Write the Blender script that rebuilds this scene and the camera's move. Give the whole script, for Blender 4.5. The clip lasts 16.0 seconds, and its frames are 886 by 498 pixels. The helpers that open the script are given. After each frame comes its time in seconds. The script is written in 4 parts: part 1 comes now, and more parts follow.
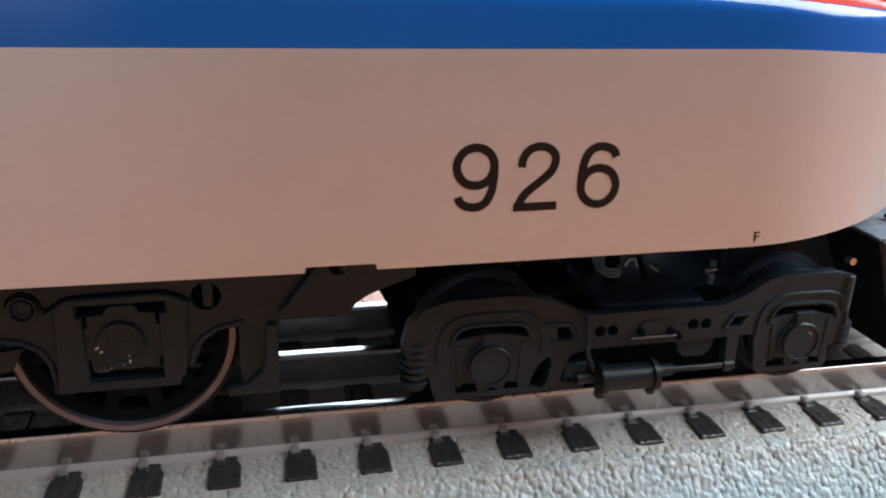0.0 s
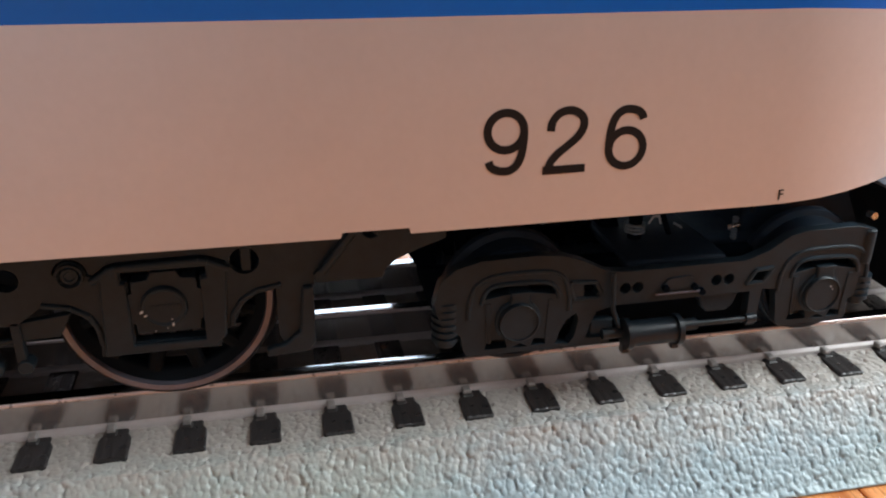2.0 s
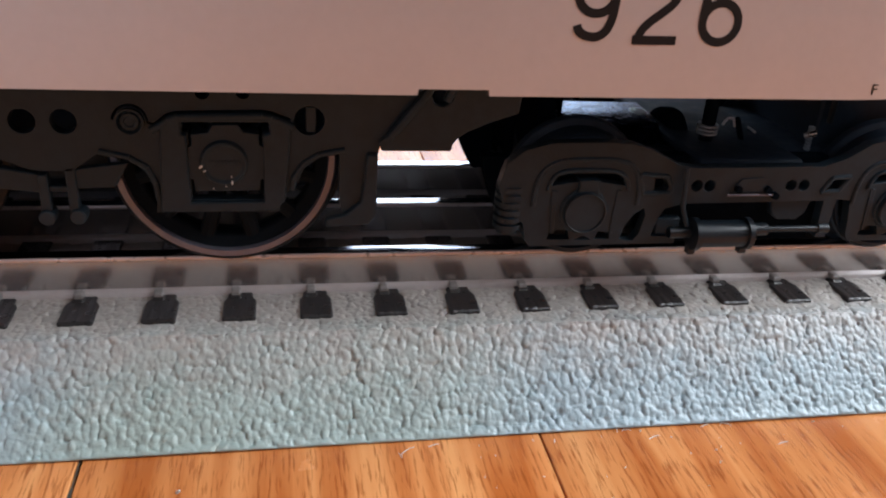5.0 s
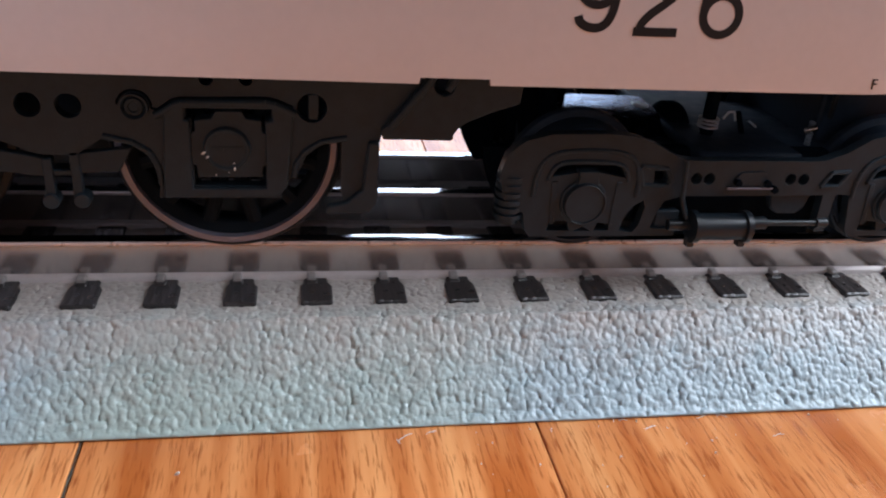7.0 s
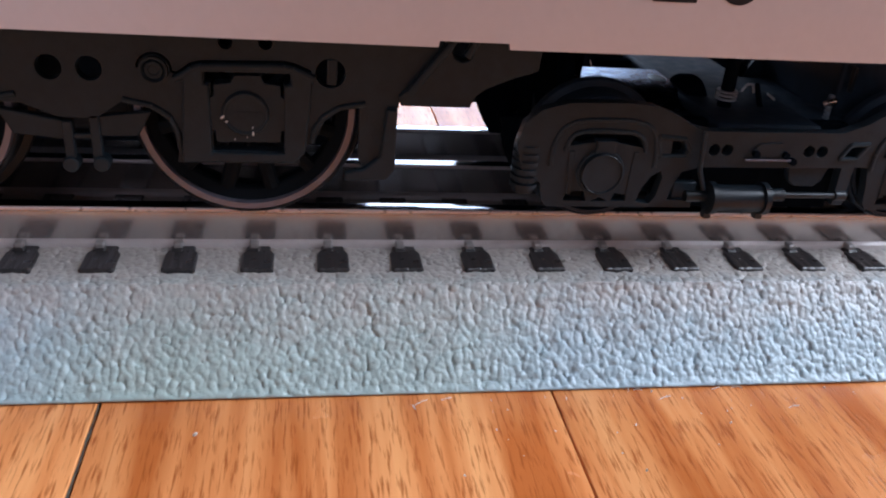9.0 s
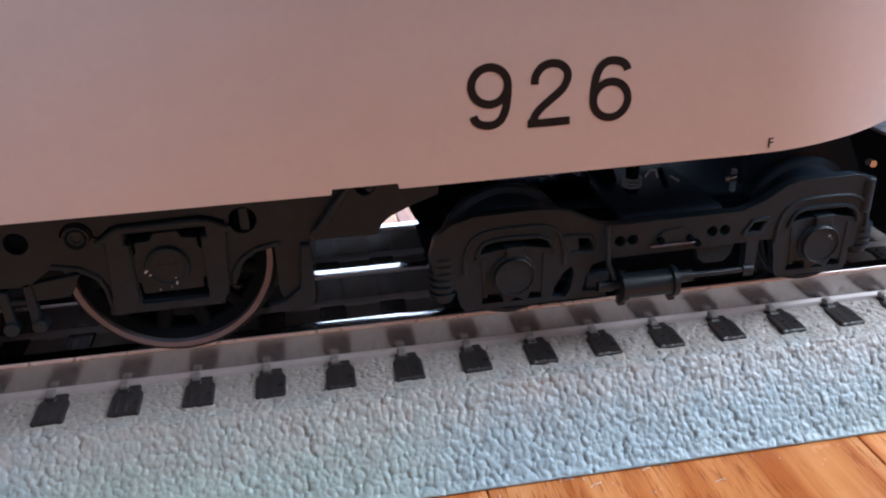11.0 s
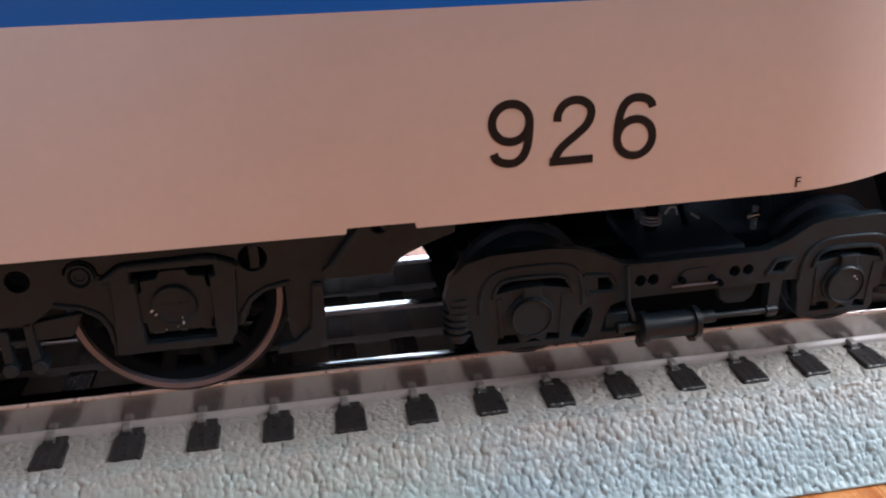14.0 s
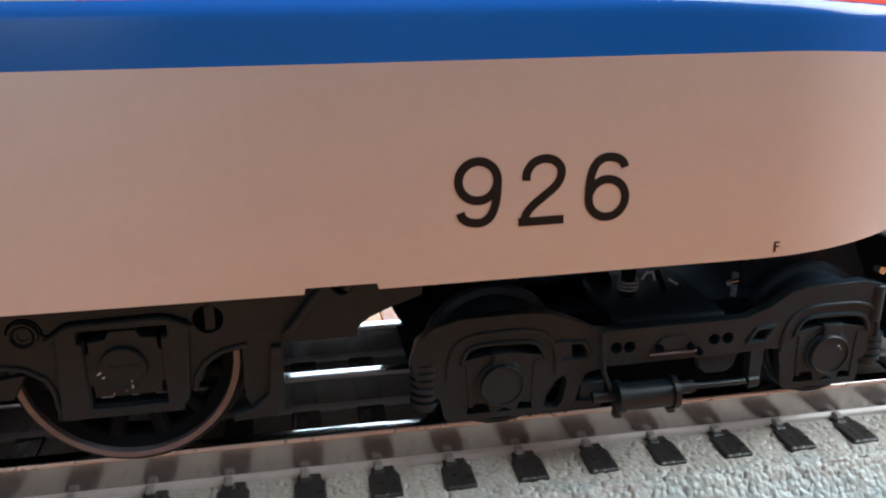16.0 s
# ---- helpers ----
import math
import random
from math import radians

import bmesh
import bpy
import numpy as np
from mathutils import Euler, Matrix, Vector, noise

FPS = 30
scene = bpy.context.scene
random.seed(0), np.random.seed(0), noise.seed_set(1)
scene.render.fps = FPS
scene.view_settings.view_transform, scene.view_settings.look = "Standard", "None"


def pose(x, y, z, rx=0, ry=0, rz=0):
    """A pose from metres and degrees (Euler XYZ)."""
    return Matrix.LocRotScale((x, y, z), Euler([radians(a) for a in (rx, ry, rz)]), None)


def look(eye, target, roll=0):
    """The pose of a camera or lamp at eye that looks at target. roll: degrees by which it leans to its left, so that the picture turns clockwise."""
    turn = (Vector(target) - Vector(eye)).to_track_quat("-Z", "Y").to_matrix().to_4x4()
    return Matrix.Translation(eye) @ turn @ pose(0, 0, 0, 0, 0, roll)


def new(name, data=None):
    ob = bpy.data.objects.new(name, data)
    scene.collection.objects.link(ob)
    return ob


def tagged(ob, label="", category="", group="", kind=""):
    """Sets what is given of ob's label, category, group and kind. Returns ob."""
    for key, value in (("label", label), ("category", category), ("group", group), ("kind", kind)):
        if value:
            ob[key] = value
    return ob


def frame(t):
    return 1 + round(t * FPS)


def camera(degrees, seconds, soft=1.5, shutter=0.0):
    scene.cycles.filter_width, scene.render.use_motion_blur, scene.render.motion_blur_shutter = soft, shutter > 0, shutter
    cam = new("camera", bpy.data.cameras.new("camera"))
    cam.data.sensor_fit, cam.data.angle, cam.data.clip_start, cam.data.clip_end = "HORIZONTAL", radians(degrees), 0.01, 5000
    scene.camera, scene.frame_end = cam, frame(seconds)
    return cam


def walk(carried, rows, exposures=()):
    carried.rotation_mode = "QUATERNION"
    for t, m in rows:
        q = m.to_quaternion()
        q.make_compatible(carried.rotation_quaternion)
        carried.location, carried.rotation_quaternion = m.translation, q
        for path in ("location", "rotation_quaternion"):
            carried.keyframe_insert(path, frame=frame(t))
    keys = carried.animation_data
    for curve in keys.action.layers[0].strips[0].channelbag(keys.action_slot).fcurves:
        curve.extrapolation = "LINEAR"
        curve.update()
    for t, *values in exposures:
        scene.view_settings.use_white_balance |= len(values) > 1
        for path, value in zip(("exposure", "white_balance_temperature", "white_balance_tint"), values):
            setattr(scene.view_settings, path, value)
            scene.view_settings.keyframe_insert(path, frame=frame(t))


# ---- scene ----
C = 0.01      # the plan is in centimetres
RT = 1.72     # height of the rail tops over the floor, in centimetres

# seconds, eye x y z (z from the rail tops), yaw, pitch, roll
PATH = [
    (0, -0.135, -11.995, 6.173, -12.94, -20.19, 1.79),
    (0.5, -0.373, -12.243, 6.489, -13.69, -20.24, 2.25),
    (1, -0.274, -12.275, 6.415, -13.73, -20.42, 2.33),
    (1.5, -1.000, -12.158, 6.341, -13.10, -21.39, 1.79),
    (2, -0.422, -12.117, 6.439, -12.20, -23.81, 0.69),
    (2.5, -0.668, -12.224, 6.145, -11.19, -24.43, 0.05),
    (3, -0.912, -12.203, 5.798, -10.90, -25.03, 1.03),
    (3.5, -1.082, -11.832, 5.303, -11.08, -25.55, 2.50),
    (4, -1.015, -11.758, 5.094, -11.06, -25.92, 3.33),
    (4.5, -0.792, -11.745, 5.425, -11.71, -26.15, 3.64),
    (5, -1.117, -12.087, 5.173, -11.57, -26.13, 4.15),
    (5.2, -1.201, -12.032, 4.989, -11.62, -26.24, 4.50),
    (7.5, -1.070, -12.232, 5.143, -11.28, -26.53, 4.82),
    (8, -1.128, -12.154, 4.975, -11.17, -26.78, 4.86),
    (8.5, -1.088, -12.123, 4.886, -10.89, -27.01, 4.85),
    (9, -1.184, -12.348, 4.843, -10.66, -27.04, 5.00),
    (9.5, -1.091, -12.437, 4.908, -10.38, -26.84, 5.00),
    (10, -0.070, -12.462, 6.044, -9.56, -26.78, 1.03),
    (10.2, 0.026, -12.569, 6.194, -9.33, -26.24, -0.27),
    (12.5, 0.158, -12.159, 6.366, -9.39, -25.36, -2.26),
    (13, -0.430, -11.493, 6.165, -9.51, -25.46, -2.06),
    (13.5, 0.009, -12.042, 6.286, -9.60, -24.75, -1.64),
    (14, -0.080, -12.096, 6.361, -9.61, -23.99, -1.24),
    (14.5, 0.569, -12.804, 6.591, -9.45, -22.54, -1.03),
    (15, 0.455, -12.419, 6.388, -9.52, -21.73, -0.80),
    (15.5, 0.302, -12.318, 6.421, -9.62, -20.45, -0.61),
    (16, 0.279, -11.780, 6.119, -10.38, -19.28, -0.24),
]
cam = camera(56.2, 16.0, 2.1)


def eye_pose(x, y, z, yaw, pitch, roll):
    turn = Euler((radians(90 + pitch), 0, radians(yaw))).to_matrix().to_4x4()
    return Matrix.Translation((x * C, y * C, (z + RT) * C)) @ turn @ pose(0, 0, 0, 0, 0, roll)


# the automatic white balance of the camera drifts on the way
BALANCE = [(0.0, 0.04, 7000, 17), (1.5, 0.05, 7260, 18), (2.5, 0.01, 7480, 21), (3.5, 0.01, 7320, 22), (4.5, 0.0, 7150, 23), (5.0, 0.01, 7150, 24), (7.5, 0.02, 6720, 26),
           (8.5, 0.0, 6520, 27), (9.5, 0.01, 6360, 27), (10.0, -0.01, 6200, 26), (12.5, -0.05, 7180, 24), (13.0, -0.08, 7190, 24), (13.5, -0.05, 7180, 24), (15.0, 0.04, 7040, 20), (15.5, 0.05, 7080, 17), (16.0, 0.05, 7180, 15)]
walk(cam, [(t, eye_pose(*row)) for t, *row in PATH], BALANCE)

# ---- world and light ----
world = bpy.data.worlds.new("sky")
scene.world = world
world.use_nodes = True
wn = world.node_tree.nodes
sky = wn.new("ShaderNodeTexSky")
sky.sky_type, sky.sun_disc = "NISHITA", False
sky.sun_elevation, sky.sun_rotation = radians(38), radians(120)
world.node_tree.links.new(sky.outputs[0], wn["Background"].inputs[0])
wn["Background"].inputs[1].default_value = 0.12


def window_light(name, m, w, h, watts, colour):
    data = bpy.data.lights.new(name, "AREA")
    data.shape, data.size, data.size_y, data.energy, data.color = "RECTANGLE", w, h, watts, colour
    ob = new(name, data)
    ob.matrix_world = m
    return ob


# daylight in the three window openings
window_light("window_light_far", look((0.06, 2.36, 0.96), (0.06, 0, 0.2)), 1.92, 0.80, 24, (0.58, 0.82, 1.0))
window_light("window_light_side", look((1.07, -0.16, 0.97), (0, -0.15, 0.0)), 0.95, 0.92, 40, (0.71, 0.905, 1.0))
window_light("window_light_near", look((-1.05, -2.36, 0.8), (0, 0, 0.1)), 1.2, 1.2, 2.4, (0.92, 0.90, 0.90))


# ---- materials ----
def mat(name, base, rough=0.5, metal=0.0, spec=0.5, vary=0.15, scale=400.0, bump=0.0, bump_scale=1500.0, coat=0.0, rvary=0.1):
    """A principled material with two scales of colour variation and a fine relief."""
    m = bpy.data.materials.new(name)
    m.use_nodes = True
    nt = m.node_tree
    n, l = nt.nodes, nt.links
    b = n["Principled BSDF"]
    b.inputs["Metallic"].default_value = metal
    b.inputs["Specular IOR Level"].default_value = spec
    b.inputs["Coat Weight"].default_value = coat
    b.inputs["Coat Roughness"].default_value = 0.08
    co = n.new("ShaderNodeTexCoord")
    big = n.new("ShaderNodeTexNoise")
    big.inputs["Scale"].default_value, big.inputs["Detail"].default_value = scale * 0.15, 4
    fine = n.new("ShaderNodeTexNoise")
    fine.inputs["Scale"].default_value, fine.inputs["Detail"].default_value = scale, 6
    l.new(co.outputs["Object"], big.inputs["Vector"])
    l.new(co.outputs["Object"], fine.inputs["Vector"])
    add = n.new("ShaderNodeMath")
    add.operation = "ADD"
    l.new(big.outputs["Fac"], add.inputs[0])
    l.new(fine.outputs["Fac"], add.inputs[1])
    ramp = n.new("ShaderNodeMapRange")
    ramp.inputs["From Min"].default_value, ramp.inputs["From Max"].default_value = 0.6, 1.4
    ramp.inputs["To Min"].default_value, ramp.inputs["To Max"].default_value = 1 - vary, 1 + vary
    l.new(add.outputs[0], ramp.inputs["Value"])
    mul = n.new("ShaderNodeVectorMath")
    mul.operation = "SCALE"
    mul.inputs[0].default_value = base[:3]
    l.new(ramp.outputs[0], mul.inputs["Scale"])
    l.new(mul.outputs[0], b.inputs["Base Color"])
    rr = n.new("ShaderNodeMapRange")
    rr.inputs["From Min"].default_value, rr.inputs["From Max"].default_value = 0.3, 0.7
    rr.inputs["To Min"].default_value, rr.inputs["To Max"].default_value = max(rough - rvary, 0.02), rough + rvary
    l.new(fine.outputs["Fac"], rr.inputs["Value"])
    l.new(rr.outputs[0], b.inputs["Roughness"])
    if bump:
        bn = n.new("ShaderNodeTexNoise")
        bn.inputs["Scale"].default_value, bn.inputs["Detail"].default_value = bump_scale, 3
        l.new(co.outputs["Object"], bn.inputs["Vector"])
        bp = n.new("ShaderNodeBump")
        bp.inputs["Strength"].default_value, bp.inputs["Distance"].default_value = bump, 0.0001
        l.new(bn.outputs["Fac"], bp.inputs["Height"])
        l.new(bp.outputs[0], b.inputs["Normal"])
    return m


def math_node(nt, op, a, b=None):
    k = nt.nodes.new("ShaderNodeMath")
    k.operation = op
    for i, v in enumerate((a, b)):
        if v is None:
            continue
        if isinstance(v, (int, float)):
            k.inputs[i].default_value = v
        else:
            nt.links.new(v, k.inputs[i])
    return k.outputs[0]


def livery():
    """Silver sides with a blue band and a red band above it; the silver panel has a rounded corner by the nose."""
    m = mat("body_paint", (1, 1, 1), 0.3, 0.0, 0.5, 0.03, 900, 0.06, 6000, 0.0, 0.04)
    nt = m.node_tree
    n, l = nt.nodes, nt.links
    b = n["Principled BSDF"]
    mul = b.inputs["Base Color"].links[0].from_node
    co = n.new("ShaderNodeTexCoord")
    sep = n.new("ShaderNodeSeparateXYZ")
    l.new(co.outputs["Object"], sep.inputs[0])
    x = math_node(nt, "MULTIPLY", sep.outputs[0], 100.0)
    z = math_node(nt, "SUBTRACT", math_node(nt, "MULTIPLY", sep.outputs[2], 100.0), RT)
    u = math_node(nt, "SUBTRACT", math_node(nt, "ABSOLUTE", math_node(nt, "ADD", x, 15.3)), 15.3)
    # the lower edge of the blue drops a little round the nose, and so does its upper edge
    drop = math_node(nt, "MULTIPLY", math_node(nt, "POWER", math_node(nt, "MAXIMUM", math_node(nt, "SUBTRACT", u, 6.0), 0.0), 1.5), 0.036)
    dx = math_node(nt, "DIVIDE", math_node(nt, "MAXIMUM", math_node(nt, "SUBTRACT", u, 8.15), 0.0), 1.25)
    dz = math_node(nt, "DIVIDE", math_node(nt, "MAXIMUM", math_node(nt, "SUBTRACT", math_node(nt, "ADD", z, drop), 4.69), 0.0), 0.405)
    r = math_node(nt, "SQRT", math_node(nt, "ADD", math_node(nt, "MULTIPLY", dx, dx), math_node(nt, "MULTIPLY", dz, dz)))
    band = math_node(nt, "GREATER_THAN", r, 1.0)
    fall = math_node(nt, "MULTIPLY", math_node(nt, "POWER", math_node(nt, "MAXIMUM", math_node(nt, "SUBTRACT", u, 4.6), 0.0), 1.3), 0.045)
    upper = math_node(nt, "GREATER_THAN", math_node(nt, "ADD", z, fall), 5.75)
    red = math_node(nt, "MULTIPLY", upper, math_node(nt, "GREATER_THAN", x, -1.72))
    blue = math_node(nt, "MULTIPLY", band, math_node(nt, "SUBTRACT", 1.0, upper))
    mix1 = n.new("ShaderNodeMix")
    mix1.data_type = "RGBA"
    mix1.inputs["A"].default_value = SILVER
    mix1.inputs["B"].default_value = BLUE
    l.new(blue, mix1.inputs["Factor"])
    mix2 = n.new("ShaderNodeMix")
    mix2.data_type = "RGBA"
    l.new(mix1.outputs["Result"], mix2.inputs["A"])
    mix2.inputs["B"].default_value = RED
    l.new(red, mix2.inputs["Factor"])
    l.new(mix2.outputs["Result"], mul.inputs[0])
    # the silver is a satin metallic paint, the colours are glossy enamel
    coloured = math_node(nt, "MAXIMUM", blue, red)
    l.new(math_node(nt, "MULTIPLY", math_node(nt, "SUBTRACT", 1.0, coloured), 0.65), b.inputs["Metallic"])
    l.new(math_node(nt, "ADD", 0.5, math_node(nt, "MULTIPLY", coloured, -0.06)), b.inputs["Specular IOR Level"])
    l.new(math_node(nt, "SUBTRACT", 0.39, math_node(nt, "MULTIPLY", coloured, 0.27)), b.inputs["Roughness"])
    return m


SILVER, BLUE, RED = (0.592, 0.556, 0.578, 1), (0.0, 0.108, 0.47, 1), (0.78, 0.08, 0.065, 1)


def wood():
    """Varnished oak strip: growth rings drawn out along the board, open pores, a colour of its own for each board."""
    m = mat("oak_floor", (1, 1, 1), 0.23, 0.0, 0.5, 0.08, 60, 0.0, 900, 0.0, 0.06)
    nt = m.node_tree
    n, l = nt.nodes, nt.links
    b = n["Principled BSDF"]
    mul = b.inputs["Base Color"].links[0].from_node
    co = n.new("ShaderNodeTexCoord")
    info = n.new("ShaderNodeObjectInfo")
    shift = n.new("ShaderNodeVectorMath")
    shift.operation = "ADD"
    k = n.new("ShaderNodeCombineXYZ")
    l.new(math_node(nt, "MULTIPLY", info.outputs["Random"], 37.0), k.inputs[1])
    l.new(math_node(nt, "MULTIPLY", info.outputs["Random"], 11.0), k.inputs[0])
    l.new(co.outputs["Object"], shift.inputs[0])
    l.new(k.outputs[0], shift.inputs[1])
    st = n.new("ShaderNodeMapping")
    st.inputs["Scale"].default_value = (1.0, 0.05, 1.0)
    l.new(shift.outputs[0], st.inputs["Vector"])
    ring = n.new("ShaderNodeTexNoise")
    ring.inputs["Scale"].default_value, ring.inputs["Detail"].default_value, ring.inputs["Distortion"].default_value = 150, 7, 0.6
    l.new(st.outputs[0], ring.inputs["Vector"])
    ramp = n.new("ShaderNodeValToRGB")
    e = ramp.color_ramp.elements
    e[0].position, e[0].color = 0.37, (0.53, 0.140, 0.033, 1)
    e[1].position, e[1].color = 0.645, (0.88, 0.385, 0.145, 1)
    mid = ramp.color_ramp.elements.new(0.50)
    mid.color = (0.74, 0.262, 0.085, 1)
    l.new(ring.outputs["Fac"], ramp.inputs[0])
    pm = n.new("ShaderNodeMapping")
    pm.inputs["Scale"].default_value = (1.0, 0.09, 1.0)
    l.new(shift.outputs[0], pm.inputs["Vector"])
    pore = n.new("ShaderNodeTexNoise")
    pore.inputs["Scale"].default_value, pore.inputs["Detail"].default_value = 2300, 4
    l.new(pm.outputs[0], pore.inputs["Vector"])
    pr = n.new("ShaderNodeMapRange")
    pr.inputs["From Min"].default_value, pr.inputs["From Max"].default_value = 0.52, 0.68
    pr.inputs["To Min"].default_value, pr.inputs["To Max"].default_value = 0.0, 1.0
    l.new(pore.outputs["Fac"], pr.inputs["Value"])
    patch = n.new("ShaderNodeTexNoise")
    patch.inputs["Scale"].default_value = 90
    l.new(st.outputs[0], patch.inputs["Vector"])
    pf = math_node(nt, "MULTIPLY", pr.outputs[0], math_node(nt, "MINIMUM", math_node(nt, "MAXIMUM", math_node(nt, "MULTIPLY", math_node(nt, "SUBTRACT", patch.outputs["Fac"], 0.30), 6.0), 0.0), 1.0))
    mix = n.new("ShaderNodeMix")
    mix.data_type = "RGBA"
    mix.inputs["B"].default_value = (0.36, 0.085, 0.018, 1)
    l.new(math_node(nt, "MULTIPLY", pf, 0.85), mix.inputs["Factor"])
    l.new(ramp.outputs[0], mix.inputs["A"])
    sc = n.new("ShaderNodeVectorMath")
    sc.operation = "SCALE"
    l.new(mix.outputs["Result"], sc.inputs[0])
    l.new(math_node(nt, "ADD", 0.86, math_node(nt, "MULTIPLY", info.outputs["Random"], 0.26)), sc.inputs["Scale"])
    l.new(sc.outputs[0], mul.inputs[0])
    bp = n.new("ShaderNodeBump")
    bp.inputs["Strength"].default_value, bp.inputs["Distance"].default_value = 0.25, 0.0002
    l.new(pf, bp.inputs["Height"])
    bp.invert = True
    l.new(bp.outputs[0], b.inputs["Normal"])
    return m


M_BODY = livery()
M_WOOD = wood()
M_BALLAST = mat("ballast_plastic", (0.40, 0.425, 0.425), 0.37, 0, 0.5, 0.12, 700, 0.35, 2600)


def two_tone(m, warm, cool):
    """Slow drift of a plastic's tint, warm to cool, standing in for coloured light."""
    nt = m.node_tree
    co = nt.nodes.new("ShaderNodeTexCoord")
    nz = nt.nodes.new("ShaderNodeTexNoise")
    nz.inputs["Scale"].default_value, nz.inputs["Detail"].default_value = 15, 1
    nt.links.new(co.outputs["Object"], nz.inputs["Vector"])
    mix = nt.nodes.new("ShaderNodeMix")
    mix.data_type = "RGBA"
    mix.inputs["A"].default_value, mix.inputs["B"].default_value = warm, cool
    fac = nt.nodes.new("ShaderNodeMapRange")
    fac.inputs["From Min"].default_value, fac.inputs["From Max"].default_value = 0.35, 0.65
    nt.links.new(nz.outputs["Fac"], fac.inputs["Value"])
    nt.links.new(fac.outputs[0], mix.inputs["Factor"])
    # brownish dust lies on the flat shoulder beside the rail and thins out down the slope
    sep = nt.nodes.new("ShaderNodeSeparateXYZ")
    nt.links.new(co.outputs["Object"], sep.inputs[0])
    speck = nt.nodes.new("ShaderNodeTexNoise")
    speck.inputs["Scale"].default_value, speck.inputs["Detail"].default_value = 300, 4
    nt.links.new(co.outputs["Object"], speck.inputs["Vector"])
    out = math_node(nt, "MULTIPLY", math_node(nt, "SUBTRACT", math_node(nt, "ABSOLUTE", sep.outputs[1]), 0.0250), 110.0)
    lay = math_node(nt, "ADD", out, math_node(nt, "MULTIPLY", math_node(nt, "SUBTRACT", speck.outputs["Fac"], 0.5), 1.1))
    clean = math_node(nt, "MINIMUM", math_node(nt, "MAXIMUM", lay, 0.0), 1.0)
    dusty = nt.nodes.new("ShaderNodeMix")
    dusty.data_type = "RGBA"
    dusty.inputs["A"].default_value = (0.425, 0.395, 0.365, 1)
    nt.links.new(clean, dusty.inputs["Factor"])
    nt.links.new(mix.outputs["Result"], dusty.inputs["B"])
    nt.links.new(dusty.outputs["Result"], nt.nodes["Principled BSDF"].inputs["Base Color"].links[0].from_node.inputs[0])


two_tone(M_BALLAST, (0.338, 0.420, 0.380, 1), (0.315, 0.415, 0.458, 1))
M_TIE = mat("tie_plastic", (0.022, 0.021, 0.022), 0.34, 0, 0.5, 0.35, 900, 0.5, 2500)
def grained(m, scale, depth):
    """Adds a wood-grain relief that runs across the track."""
    nt = m.node_tree
    co = nt.nodes.new("ShaderNodeTexCoord")
    mp = nt.nodes.new("ShaderNodeMapping")
    mp.inputs["Scale"].default_value = (1.0, 0.08, 0.3)
    nt.links.new(co.outputs["Object"], mp.inputs["Vector"])
    nz = nt.nodes.new("ShaderNodeTexNoise")
    nz.inputs["Scale"].default_value, nz.inputs["Detail"].default_value = scale, 3
    nt.links.new(mp.outputs[0], nz.inputs["Vector"])
    bp = nt.nodes.new("ShaderNodeBump")
    bp.inputs["Strength"].default_value, bp.inputs["Distance"].default_value = 0.4, depth
    nt.links.new(nz.outputs["Fac"], bp.inputs["Height"])
    nt.links.new(bp.outputs[0], nt.nodes["Principled BSDF"].inputs["Normal"])


grained(M_TIE, 1500, 0.0007)
M_RAIL = mat("nickel_rail", (0.51, 0.472, 0.465), 0.18, 0.85, 0.5, 0.06, 500, 0.03, 2500, 0, 0.03)
M_HEAD = mat("polished_railhead", (0.60, 0.60, 0.62), 0.13, 1.0, 0.5, 0.05, 500, 0.02, 2500, 0, 0.02)
# the pinkish reflection along the head side is put into this colour
M_EDGE = mat("worn_railhead_edge", (0.66, 0.58, 0.57), 0.34, 0.6, 0.5, 0.08, 700, 0.05, 3000)
M_FRAME = mat("truck_plastic", (0.0175, 0.030, 0.041), 0.42, 0, 0.20, 0.25, 700, 0.35, 3500)
M_CHASSIS = mat("chassis_black", (0.020, 0.034, 0.052), 0.4, 0, 0.2, 0.3, 500, 0.2, 2000)
M_PILOT = mat("pilot_black", (0.008, 0.013, 0.019), 0.36, 0, 0.28, 0.3, 500, 0.2, 2000)
M_PIT = mat("deep_black", (0.016, 0.027, 0.042), 0.6, 0, 0.10, 0.3, 500)
# near-black without sheen; on the added blocks it stands in for deep shade
M_MATT = mat("end_cap_black", (0.004, 0.007, 0.011), 0.9, 0, 0.0, 0.3, 500)
M_COIL = mat("coil_steel", (0.38, 0.44, 0.50), 0.35, 0.25, 0.5, 0.2, 500)
M_CHIP_SPOT = mat("bare_chip", (0.62, 0.68, 0.74), 0.4, 0.0)
M_DECK = mat("deck_paint", (0.22, 0.25, 0.30), 0.3, 0, 0.5, 0.2, 500, 0.1, 2000)
M_SHINE = mat("motor_can_steel", (0.045, 0.078, 0.145), 0.25, 1.0, 0.5, 0.25, 500, 0.1, 2000, 0, 0.08)
M_GLOSS = mat("underframe_black", (0.008, 0.014, 0.020), 0.38, 0, 0.4, 0.3, 500, 0.1, 2000)
M_TREAD = mat("blackened_wheel", (0.012, 0.017, 0.023), 0.45, 0, 0.25, 0.25, 700, 0.2, 3000)
M_CLIP = mat("rail_clip_metal", (0.30, 0.285, 0.275), 0.5, 0.1, 0.5, 0.1, 700)
M_FOOT = mat("rail_foot_metal", (0.52, 0.48, 0.47), 0.42, 0.15, 0.4, 0.12, 800, 0.1, 3000)
